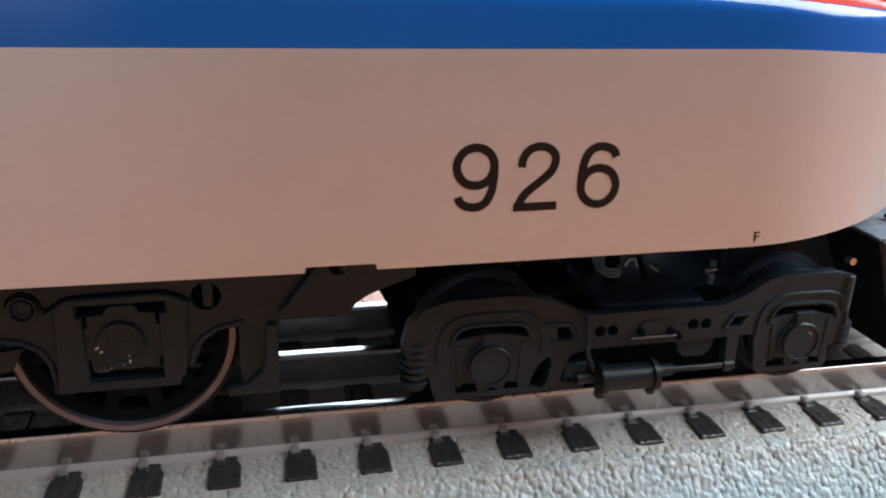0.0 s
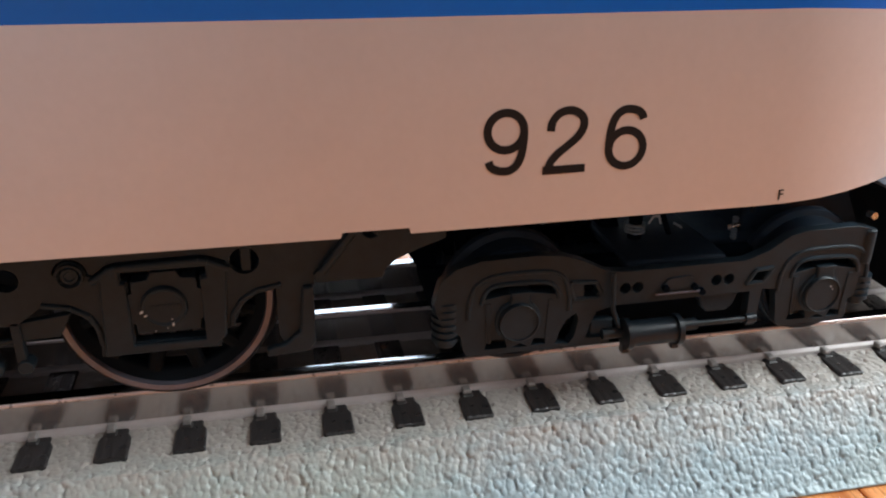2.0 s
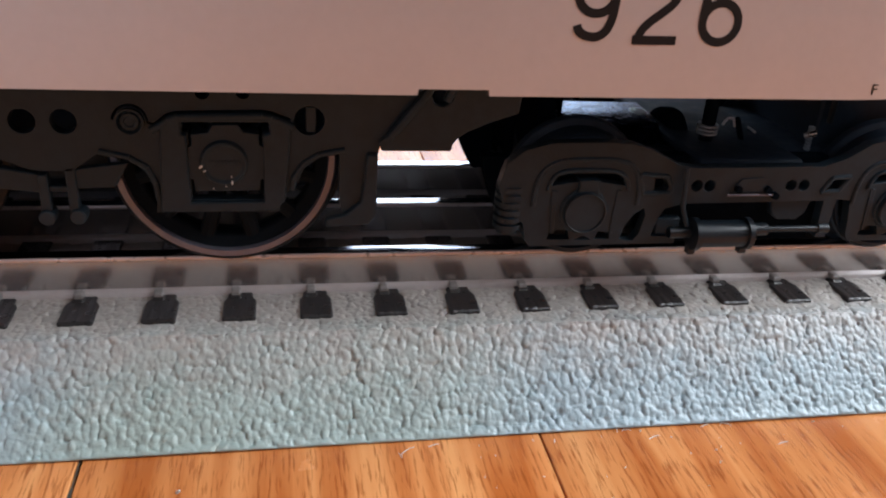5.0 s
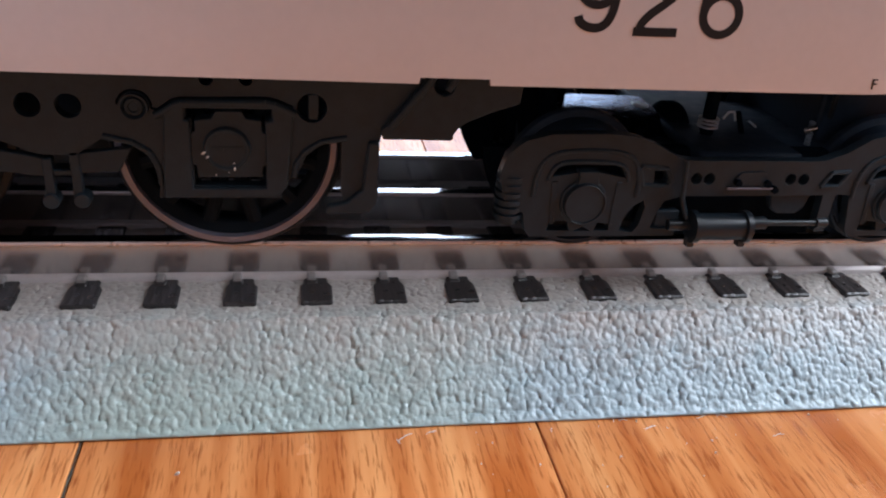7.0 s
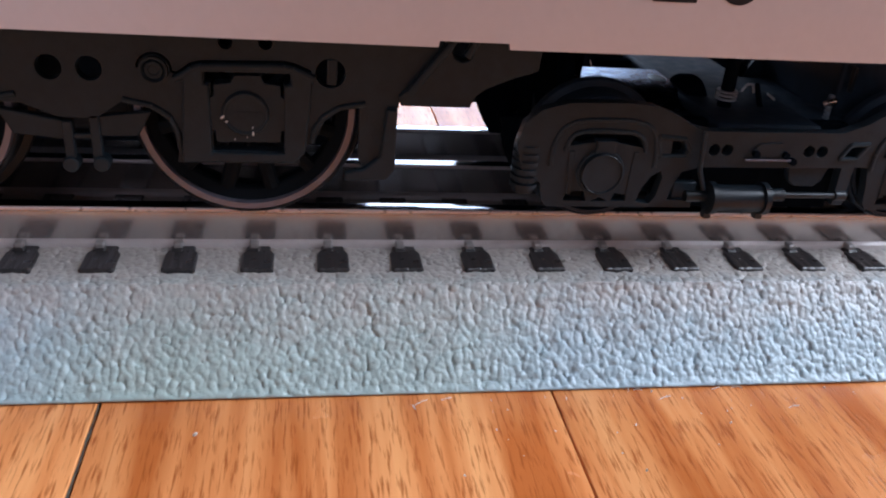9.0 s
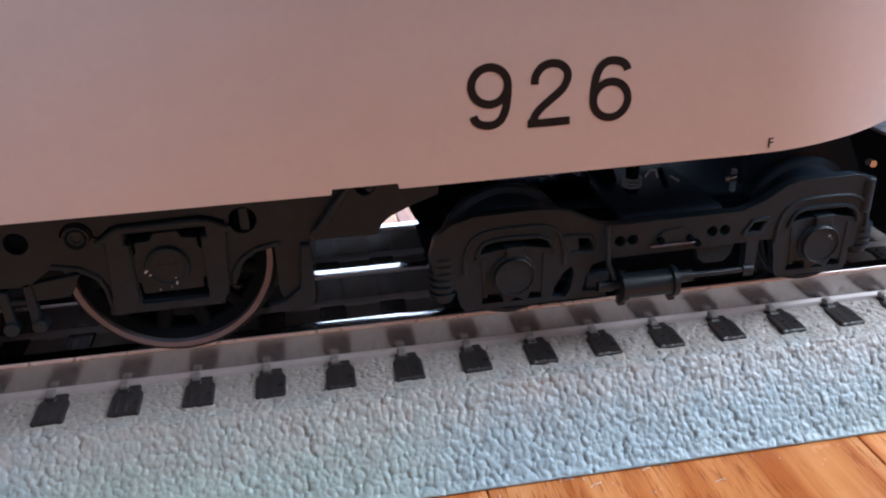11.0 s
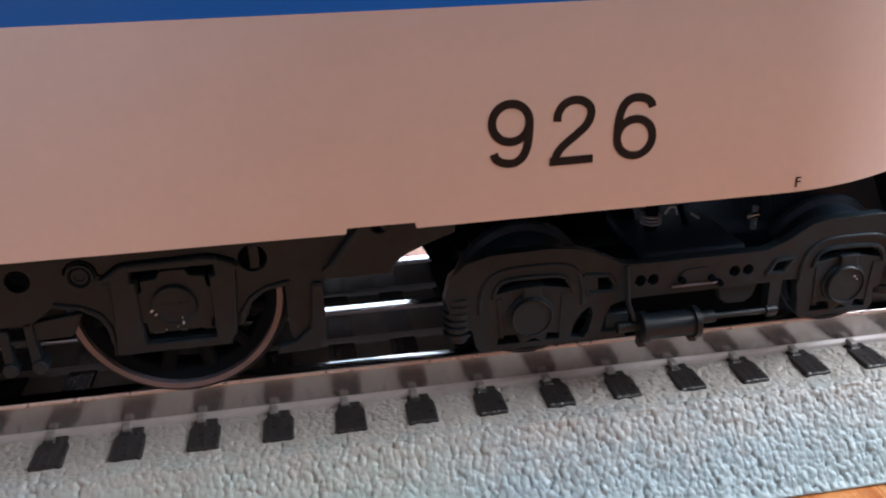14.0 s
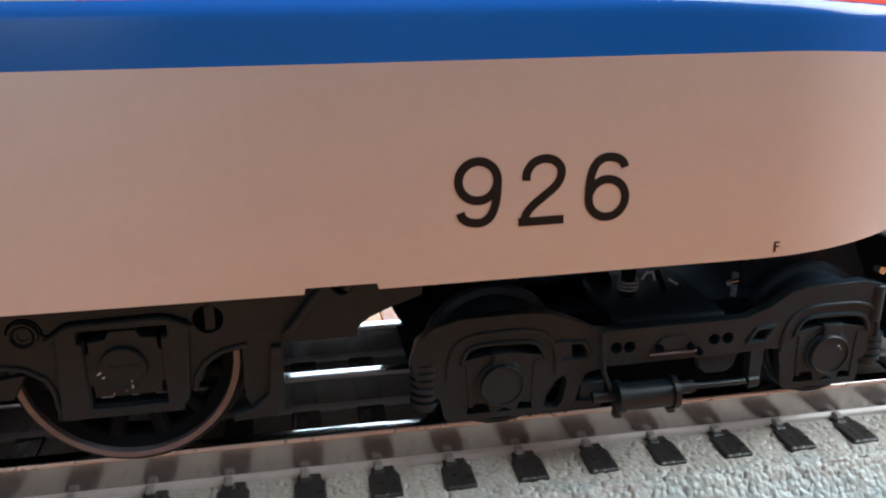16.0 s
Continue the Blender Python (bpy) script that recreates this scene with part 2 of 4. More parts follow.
M_RIM = mat("wheel_rim_steel", (0.175, 0.172, 0.215), 0.40, 0.35, 0.5, 0.2, 600, 0.1, 3000)
M_WHEEL = mat("wheel_black", (0.008, 0.012, 0.016), 0.6, 0, 0.06, 0.25, 700, 0.2, 3000)
M_INK = mat("number_black", (0.009, 0.006, 0.006), 0.55, 0, 0.2, 0.1, 900)
M_STEEL = mat("bright_steel", (0.6, 0.6, 0.6), 0.25, 1.0)
M_WALL = mat("wall_paint", (0.40, 0.355, 0.345), 0.8, 0, 0.3, 0.04, 5, 0.1, 300)
M_CEIL = mat("ceiling_paint", (0.78, 0.76, 0.72), 0.85, 0, 0.3, 0.03, 5, 0.1, 300)


# ---- building helpers ----
def V(x, y, z):
    return Vector((x * C, y * C, (z + RT) * C))


def part(name, bm, material, parent=None, label="", smooth=40, bevel=0.0):
    """One mesh object from a bmesh in world metres, under a thing or part."""
    me = bpy.data.meshes.new(name)
    bm.to_mesh(me)
    bm.free()
    me.materials.append(material)
    ob = new(name, me)
    if parent is not None:
        root = parent
        while root.parent:
            root = root.parent
        base = root.matrix_basis.translation
        me.transform(Matrix.Translation(-base))
        ob.parent = parent
    if smooth:
        me.polygons.foreach_set("use_smooth", [True] * len(me.polygons))
        me.set_sharp_from_angle(angle=radians(smooth))
    if bevel:
        mod = ob.modifiers.new("bevel", "BEVEL")
        mod.width, mod.segments, mod.limit_method, mod.angle_limit = bevel * C, 2, "ANGLE", radians(40)
        mod.harden_normals = False
    if label:
        tagged(ob, label)
    return ob


def empty(name, x, y, z, label, category, group="", kind=""):
    ob = new(name)
    ob.empty_display_size = 0.01
    ob.matrix_basis = Matrix.Translation(V(x, y, z))
    return tagged(ob, label, category, group, kind)


def box(bm, x0, x1, y0, y1, z0, z1, m=None):
    vs = [bm.verts.new(V(x, y, z)) for x in (x0, x1) for y in (y0, y1) for z in (z0, z1)]
    for f in ((0, 1, 3, 2), (4, 6, 7, 5), (0, 4, 5, 1), (2, 3, 7, 6), (0, 2, 6, 4), (1, 5, 7, 3)):
        bm.faces.new([vs[i] for i in f])
    if m:
        bmesh.ops.transform(bm, matrix=m, verts=vs)
    return vs


def tube(bm, a, b, r, seg=20, r2=None, caps=True):
    """A round bar from a to b, points in plan centimetres."""
    a, b = V(*a), V(*b)
    d = b - a
    m = Matrix.Translation((a + b) / 2) @ d.to_track_quat("Z", "Y").to_matrix().to_4x4()
    return bmesh.ops.create_cone(bm, cap_ends=caps, segments=seg, radius1=r * C, radius2=(r if r2 is None else r2) * C, depth=d.length, matrix=m)["verts"]


def arc(cx, cz, r, a0, a1, n):
    return [(cx + r * math.cos(radians(a0 + (a1 - a0) * i / n)), cz + r * math.sin(radians(a0 + (a1 - a0) * i / n))) for i in range(n + 1)]


def band(path, w):
    """Closed outline of a strip of width w along a path."""
    lo, hi = [], []
    for i, p in enumerate(path):
        a, b = Vector(path[max(i - 1, 0)]), Vector(path[min(i + 1, len(path) - 1)])
        d = (b - a).normalized() * w / 2
        lo.append((p[0] + d.y, p[1] - d.x))
        hi.append((p[0] - d.y, p[1] + d.x))
    return lo + hi[::-1]


def round_hole(cx, cz, r, n=20, squeeze=1.0):
    return [(cx + r * squeeze * math.cos(2 * math.pi * i / n), cz + r * math.sin(2 * math.pi * i / n)) for i in range(n)]


def plate(bm, outline, y0, y1, holes=()):
    """A flat plate with through holes: outline and holes in x and z, between the depths y0 and y1."""
    edges = []
    for loop in (outline, *holes):
        vs = [bm.verts.new(V(x, y0, z)) for x, z in loop]
        edges += [bm.edges.new((vs[i], vs[(i + 1) % len(vs)])) for i in range(len(vs))]
    got = bmesh.ops.triangle_fill(bm, edges=edges, use_beauty=True, use_dissolve=False)
    faces = [g for g in got["geom"] if isinstance(g, bmesh.types.BMFace)]
    out = bmesh.ops.extrude_face_region(bm, geom=faces)["geom"]
    vs = [g for g in out if isinstance(g, bmesh.types.BMVert)]
    bmesh.ops.translate(bm, verts=vs, vec=(0, (y1 - y0) * C, 0))
    bmesh.ops.recalc_face_normals(bm, faces=bm.faces[:])


def ring(bm, cx, cz, y0, y1, profile, seg=64):
    """A turned part about the axle at cx, cz: profile of (radius, share of the way from y0 to y1)."""
    loops = []
    for r, s in profile:
        loops.append([bm.verts.new(V(cx + r * math.cos(2 * math.pi * i / seg), y0 + (y1 - y0) * s, cz + r * math.sin(2 * math.pi * i / seg))) for i in range(seg)])
    for a, b in zip(loops, loops[1:]):
        for i in range(seg):
            j = (i + 1) % seg
            bm.faces.new((a[i], a[j], b[j], b[i]))
    bmesh.ops.recalc_face_normals(bm, faces=bm.faces[:])


def flip(bm, m):
    bmesh.ops.transform(bm, matrix=m, verts=bm.verts[:])
    if m.determinant() < 0:
        bmesh.ops.reverse_faces(bm, faces=bm.faces[:])
    return bm


# ---- room ----
FLOOR = -RT


def wall_with_opening(name, label, axis, at, span, opening, out):
    """A wall 12 cm thick with one window opening; axis 'x' walls stand across x."""
    bm = bmesh.new()
    (a0, a1), (o0, o1, z0, z1) = span, opening
    for u0, u1, w0, w1 in ((a0, o0, 0, 2.5), (o1, a1, 0, 2.5), (o0, o1, 0, z0), (o0, o1, z1, 2.5)):
        if u1 - u0 < 1e-6:
            continue
        lo, hi = sorted((at, at + out * 0.12))
        c = [(lo, u0, w0), (hi, u1, w1)] if axis == "x" else [(u0, lo, w0), (u1, hi, w1)]
        vs = [bm.verts.new((c[i][0], c[j][1], c[k][2])) for i in (0, 1) for j in (0, 1) for k in (0, 1)]
        for f in ((0, 1, 3, 2), (4, 6, 7, 5), (0, 4, 5, 1), (2, 3, 7, 6), (0, 2, 6, 4), (1, 5, 7, 3)):
            bm.faces.new([vs[i] for i in f])
    return tagged(part(name, bm, M_WALL, smooth=0), label, "wall", kind="structure")


wall_with_opening("wall_north", "cream painted wall with a broad window", "y", 2.4, (-2.0, 1.1), (-0.95, 1.06, 0.52, 1.42), 1)
wall_with_opening("wall_south", "cream painted wall with a wide window", "y", -2.4, (-2.0, 1.1), (-1.7, -0.4, 0.15, 1.45), -1)
wall_with_opening("wall_east", "cream painted wall with a wide window", "x", 1.1, (-2.4, 2.4), (-0.66, 0.34, 0.46, 1.48), 1)
wall_with_opening("wall_west", "plain cream painted wall", "x", -2.0, (-2.4, 2.4), (0, 0, 0, 2.5), -1)
bm = bmesh.new()
box(bm, -212, 122, -252, 252, 250 - RT, 262 - RT)
tagged(part("ceiling", bm, M_CEIL, smooth=0), "plain white painted ceiling", "ceiling", kind="structure")

bm = bmesh.new()
box(bm, -212, 122, -252, 252, FLOOR - 3.0, FLOOR - 0.6)
floor = tagged(part("floor", bm, M_WOOD, smooth=0), "varnished orange oak strip floor", "floor", kind="structure")

# ---- track ----
PITCH, TIE_W = 1.0103, 0.43
track = empty("model_track", -15, 0, FLOOR, "grey roadbed model railway track with black ties and three rails", "model track")
X0, X1 = -62.0, 42.0


def bed_height(y):
    """Height of the roadbed surface across the track."""
    a = abs(y)
    if a < 2.78:
        return -0.60 - 0.04 * min(1.0, max(0.0, (a - 1.9) / 0.88))
    return -0.64 - (a - 2.78) * 1.05


def ballast(x, y):
    """Relief of the moulded ballast: rounded grains of uneven size heaped together, with dark gaps between."""
    p = Vector((x * 13.4, (y if abs(y) < 2.8 else y * 1.42) * 12.6, 0.3))
    p += 0.38 * noise.noise_vector(p * 0.6)
    d, near_points = noise.voronoi(p)
    top = 0.0
    for dist, q in zip(d[:3], near_points[:3]):
        size = 0.86 + 0.26 * noise.noise(q * 3.7 + Vector((5, 1, 2)))
        tall = 0.80 + 0.42 * noise.noise(q * 2.3 + Vector((1, 7, 3)))
        k = 1 - (dist / size) ** 2
        if k > 0:
            top = max(top, k ** 0.36 * tall)
    flat = 0.85 if abs(y) < 2.70 else 1.0
    return flat * 0.053 * top + 0.003 * noise.noise(p * 2.6) + 0.014 * noise.noise(p * 0.22) - 0.034 * flat


def bed_strip(x0, x1, dx, ys, rough):
    bm = bmesh.new()
    nx = int(round((x1 - x0) / dx))
    rows = []
    for y in ys:
        row = []
        for i in range(nx + 1):
            x = x0 + (x1 - x0) * i / nx
            s = 1 if y < 0 else -1
            h = rough * ballast(x, y)
            yy, zz = y, bed_height(y)
            if abs(y) > 2.78:
                yy, zz = y - s * h * 0.55, zz + h * 0.83
            else:
                zz += h
            row.append(bm.verts.new(V(x, yy, zz)))
        rows.append(row)
    for a, b in zip(rows, rows[1:]):
        for i in range(nx):
            bm.faces.new((a[i], a[i + 1], b[i + 1], b[i]))
    return bm


def bed_lip(x0, x1, dx):
    """The uneven moulded rim along the foot of the slope: grains that run out into a thin edge, a hair clear of the floor."""
    bm = bmesh.new()
    nx = int(round((x1 - x0) / dx))
    rim = [(-3.66, -1.575, 1.0), (-3.69, -1.602, 1.0), (-3.715, -1.620, 1.0), (-3.74, -1.634, 1.0), (-3.76, -1.645, 0.95), (-3.778, -1.654, 0.9), (-3.794, -1.663, 0.7), (-3.804, -1.672, 0.45), (-3.808, -1.684, 0.25), (-3.806, -1.696, 0.15), (-3.79, -1.702, 0.0), (-3.66, -1.702, 0.0)]
    rows = []
    for y, z, lump in rim:
        row = []
        for i in range(nx + 1):
            x = x0 + (x1 - x0) * i / nx
            h = lump * ballast(x, y) + (0.010 * noise.noise(Vector((x * 1.6, 9.0, 0.4))) + 0.006 * noise.noise(Vector((x * 7.0, 3.0, 0.4))) if y < -3.75 else 0)
            row.append(bm.verts.new(V(x, y - h * 0.55, z + h * 0.83)))
        rows.append(row)
    for a, b in zip(rows, rows[1:]):
        for i in range(nx):
            bm.faces.new((a[i], b[i], b[i + 1], a[i + 1]))
    return bm


near = [-3.722 + 0.0112 * i for i in range(178)]
part("ballast_slope", bed_strip(-6.0, 11.5, 0.0128, near, 1.0), M_BALLAST, track, smooth=80)
part("roadbed_lip", bed_lip(-6.0, 11.5, 0.0128), M_BALLAST, track, smooth=80)
inner = [-1.75 + 0.05 * i for i in range(71)]
part("ballast_bed", bed_strip(-6.0, 11.5, 0.05, inner, 1.0), M_BALLAST, track, smooth=80)
far = [1.75 + 0.06 * i for i in range(35)]
part("ballast_slope", bed_strip(-6.0, 11.5, 0.06, far, 1.0), M_BALLAST, track, smooth=80)
wide = [-3.79, -3.4, -2.9, -2.5, -1.5, 0, 1.5, 2.5, 2.9, 3.4, 3.79]
part("ballast_bed", bed_strip(X0, -6.0, 0.25, wide, 0.0), M_BALLAST, track, smooth=80)
part("ballast_bed", bed_strip(11.5, X1, 0.25, wide, 0.0), M_BALLAST, track, smooth=80)
bm = bmesh.new()
box(bm, X0, X1, 3.66, 3.80, FLOOR, -1.67)
box(bm, X0, -6.0, -3.80, -3.66, FLOOR, -1.67)
box(bm, 11.5, X1, -3.80, -3.66, FLOOR, -1.67)
box(bm, -6.0, 11.5, -3.76, -3.66, FLOOR, -1.70)
part("roadbed_edge", bm, M_BALLAST, track, bevel=0.02)

RAIL = [(-0.100, -0.005), (-0.060, -0.0015), (0.0, 0.0), (0.060, -0.0015), (0.100, -0.005), (0.113, -0.014), (0.119, -0.028), (0.119, -0.062), (0.090, -0.085), (0.078, -0.55), (-0.078, -0.55), (-0.090, -0.085), (-0.119, -0.062), (-0.119, -0.028), (-0.113, -0.014)]


def rail(y, label):
    bm = bmesh.new()
    ends = [[bm.verts.new(V(x, y + dy, z)) for dy, z in RAIL] for x in (X0, X1)]
    k = len(RAIL)
    for i in range(k):
        bm.faces.new((ends[0][i], ends[0][(i + 1) % k], ends[1][(i + 1) % k], ends[1][i]))
    bm.faces.new(ends[0][::-1])
    bm.faces.new(ends[1])
    bmesh.ops.recalc_face_normals(bm, faces=bm.faces[:])
    ob = part("rail", bm, M_RAIL, track, label, smooth=20)
    ob.data.materials.append(M_HEAD)
    ob.data.materials.append(M_EDGE)
    for p in ob.data.polygons:
        p.material_index = 1 if p.normal.z > 0.97 else 2 if p.center.z > (RT - 0.07) * C - ob.parent.location.z else 0
    return ob


for y in (-1.71, 0.0, 1.71):
    rail_ob = rail(y, "shiny nickel-plated steel rail")
    bm = bmesh.new()
    for s in (-1, 1):
        ends = [[bm.verts.new(V(x, y + s * dy, z)) for dy, z in ((0.06, -0.485), (0.09, -0.497), (0.128, -0.525), (0.140, -0.540), (0.140, -0.70), (0.06, -0.70))] for x in (X0, X1)]
        for i in range(6):
            bm.faces.new((ends[0][i], ends[0][(i + 1) % 6], ends[1][(i + 1) % 6], ends[1][i]))
        bm.faces.new(ends[0][::-1])
        bm.faces.new(ends[1])
    bmesh.ops.recalc_face_normals(bm, faces=bm.faces[:])
    part("rail_foot", bm, M_FOOT, rail_ob, "dull grey rail foot")

def shared_mesh(name, bm, material, bevel=0.015):
    bmesh.ops.translate(bm, verts=bm.verts[:], vec=-V(0, 0, FLOOR))
    bmesh.ops.bevel(bm, geom=bm.edges[:], offset=bevel * C, segments=1, affect="EDGES")
    me = bpy.data.meshes.new(name)
    bm.to_mesh(me)
    bm.free()
    me.materials.append(material)
    return me


bm = bmesh.new()
half = [(0.5, -2.51), (0.5, -2.04), (0.38, -1.94), (0.38, -1.80), (0.5, -1.62), (0.5, 1.62), (0.38, 1.80), (0.38, 1.94), (0.5, 2.04), (0.5, 2.51)]
loop = [(w * TIE_W, y) for w, y in half] + [(-w * TIE_W, y) for w, y in half[::-1]]
rims = [[bm.verts.new(V(x, y, z)) for x, y in loop] for z in (-0.80, -0.57)]
for i in range(len(loop)):
    j = (i + 1) % len(loop)
    bm.faces.new((rims[0][i], rims[0][j], rims[1][j], rims[1][i]))
bm.faces.new(rims[0][::-1])
bm.faces.new(rims[1])
bmesh.ops.recalc_face_normals(bm, faces=bm.faces[:])
tie_mesh = shared_mesh("tie", bm, M_TIE, 0.02)
bm = bmesh.new()
box(bm, -0.15, 0.03, -0.16, 0.0, -0.60, -0.545)
chair_mesh = shared_mesh("rail_chair", bm, M_TIE, 0.03)
bm = bmesh.new()
box(bm, -0.125, 0.0, -0.10, 0.06, -0.57, -0.485)
clip_mesh = shared_mesh("rail_clip", bm, M_CLIP, 0.02)
for k in range(int(X0 / PITCH) + 1, int(X1 / PITCH)):
    t = new("tie", tie_mesh)
    t.parent = track
    t.location = ((k * PITCH + TIE_W / 2 + 15) * C, 0, 0)
    if -8 < k < 14:
        for y, turn in ((-1.86, 0), (-1.56, 180)):
            for me in (chair_mesh, clip_mesh):
                c = new(me.name, me)
                c.parent = t
                c.matrix_basis = pose(0, y * C, 0, 0, 0, turn)

# ---- locomotive ----
MID = -15.3
loco = empty("model_locomotive", 0, 0, FLOOR, "silver model electric locomotive with blue and red bands on black trucks", "model locomotive")
BACK = Matrix.Translation((2 * MID * C, 0, 0)) @ Matrix.Rotation(math.pi, 4, "Z")
MIRROR = Matrix.Diagonal((1, -1, 1, 1))
NOSE = 4.05


def body_section(x):
    """Half section of the shell at x: points (half width, height) from the lower edge to the roof line."""
    u = abs(x - MID) + MID
    k = 1.0 if u < 6.0 else math.sqrt(max(0.0, 1 - ((u - 6.0) / NOSE) ** 2))
    bottom = 2.61 + 0.21 * min(1, max(0, (u - 5.6) / 3.0)) ** 2
    if 0.31 < u < 1.12:
        bottom += 0.07
    taper = 0.022 * max(0, u - 0.7)
    # a tight shoulder, then the hood slopes up to the roof line
    edge = 5.53 - 0.045 * max(0, u - 4.6) ** 1.3
    pts = []
    for i in range(25):
        z = bottom + (edge - bottom) * i / 24
        pts.append(((3.125 - taper - 0.065 * (z - 2.65)) * k, z))
    w = pts[-1][0]
    r = 0.27 * min(1.0, w / 1.2)
    for i in range(1, 11):
        a = radians(4 + 62 * i / 10)
        pts.append((w - r * (1 - math.cos(a)), edge + r * math.sin(a)))
    w, z = pts[-1]
    for i in range(1, 11):
        s = i / 10
        pts.append((w * (1 - s), z + w * (0.45 * s - 0.10 * s * s)))
    return pts


xs = [MID + v for v in (0, 4, 8, 11, 13, 14.5)] + [0.30, 0.312, 1.118, 1.13, 2.2, 3.4, 4.3, 4.6, 4.9, 5.2, 5.5, 5.75] + [6.0 + NOSE * math.sin(math.pi / 2 * i / 48) for i in range(48)] + [6.0 + NOSE * 0.9998]
xs = [2 * MID - x for x in xs[:0:-1]] + xs
bm = bmesh.new()
grid = []
for x in xs:
    half = body_section(x)
    grid.append([bm.verts.new(V(x, -w, z)) for w, z in half[:-1]] + [bm.verts.new(V(x, 0, half[-1][1]))] + [bm.verts.new(V(x, w, z)) for w, z in half[-2::-1]])
for a, b in zip(grid, grid[1:]):
    for i in range(len(a) - 1):
        bm.faces.new((a[i], b[i], b[i + 1], a[i + 1]))
bm.faces.new(grid[0])
bm.faces.new(grid[-1][::-1])
bmesh.ops.recalc_face_normals(bm, faces=bm.faces[:])
body = part("body_shell", bm, M_BODY, loco, "silver shell with a blue and a red band", smooth=60)
sol = body.modifiers.new("thickness", "SOLIDIFY")
sol.thickness, sol.offset = 0.06 * C, -1
spl = body.modifiers.new("crisp_edges", "EDGE_SPLIT")
spl.split_angle = radians(50)


def hood_height(x, y):
    """Height of the hood over the point x, y."""
    half = body_section(x)[34:]
    for (w0, z0), (w1, z1) in zip(half, half[1:]):
        if w1 <= abs(y) <= w0:
            return z0 + (z1 - z0) * (w0 - abs(y)) / (w0 - w1)
    return half[0][1]


def nose_hood(m):
    """The raised hood over the nose, with rounded front corners."""
    side = [(1.5, 2.30), (4.0, 2.31), (6.0, 2.30), (7.6, 2.20), (8.3, 2.08)]
    side += [(8.3 + 0.62 * math.sin(radians(a)), 1.46 + 0.62 * math.cos(radians(a))) for a in range(10, 86, 6)]
    side += [(8.95, 1.1), (8.99, 0.6)]
    outline = [(x, -y) for x, y in side] + [(9.0, 0.0)] + [(x, y) for x, y in side[::-1]]
    bm = bmesh.new()
    loops = []
    for inset, rise in ((0.0, -0.08), (0.02, 0.04), (0.05, 0.10), (0.10, 0.15), (0.18, 0.185), (0.28, 0.2), (0.6, 0.21)):
        row = []
        for x, y in outline:
            d = Vector((x - 5.8, y * 1.4, 0)).normalized() * inset if x > 7.5 else Vector((0, math.copysign(inset, y), 0))
            px, py = x - d.x, y - d.y
            row.append(bm.verts.new(V(px, py, hood_height(px, py) + rise)))
        loops.append(row)
    k = len(outline)
    for a, b in zip(loops, loops[1:]):
        for i in range(k):
            bm.faces.new((a[i], a[(i + 1) % k], b[(i + 1) % k], b[i]))
    for i in range(k // 2 - 1):
        bm.faces.new((loops[-1][i], loops[-1][i + 1], loops[-1][k - 2 - i], loops[-1][k - 1 - i]))
    bm.faces.new((loops[-1][k // 2 - 1], loops[-1][k // 2], loops[-1][k // 2 + 1]))
    bmesh.ops.recalc_face_normals(bm, faces=bm.faces[:])
    return part("nose_hood", flip(bm, m), M_BODY, body, smooth=60)


for m in (Matrix(), BACK):
    nose_hood(m)


def lettering(text, size, x, z, tilt, label, spread=1.0):
    cu = bpy.data.curves.new("text", "FONT")
    cu.body, cu.size, cu.extrude, cu.space_character = text, size * C, 0.004 * C, spread
    tmp = new("text", cu)
    bpy.context.view_layer.update()
    me = bpy.data.meshes.new_from_object(tmp.evaluated_get(bpy.context.evaluated_depsgraph_get()))
    bpy.data.objects.remove(tmp)
    bm = bmesh.new()
    bm.from_mesh(me)
    bpy.data.meshes.remove(me)
    # lay it on the leaning, tapering side
    for v in bm.verts:
        px, pz, d = x + v.co.x / C, z + v.co.y / C, v.co.z / C
        w = 3.125 - 0.022 * max(0, px - 0.7) - 0.065 * (pz - 2.65)
        v.co = V(px, -w - 0.004 - d, pz)
    return part("lettering", bm, M_INK, body, label, smooth=0)




def stroke_path(pts, n=12):
    """A smooth line through the points."""
    out = []
    for i in range(len(pts) - 1):
        p0, p1, p2, p3 = (Vector(pts[min(max(k, 0), len(pts) - 1)]) for k in (i - 1, i, i + 1, i + 2))
        for j in range(n):
            t = j / n
            out.append(0.5 * (2 * p1 + (p2 - p0) * t + (2 * p0 - 5 * p1 + 4 * p2 - p3) * t * t + (3 * p1 - p0 - 3 * p2 + p3) * t ** 3))
    return out + [Vector(pts[-1])]


def side_point(x, z, proud):
    return V(x, -(3.125 - 0.022 * max(0, x - 0.7) - 0.065 * (z - 2.65)) - proud, z)


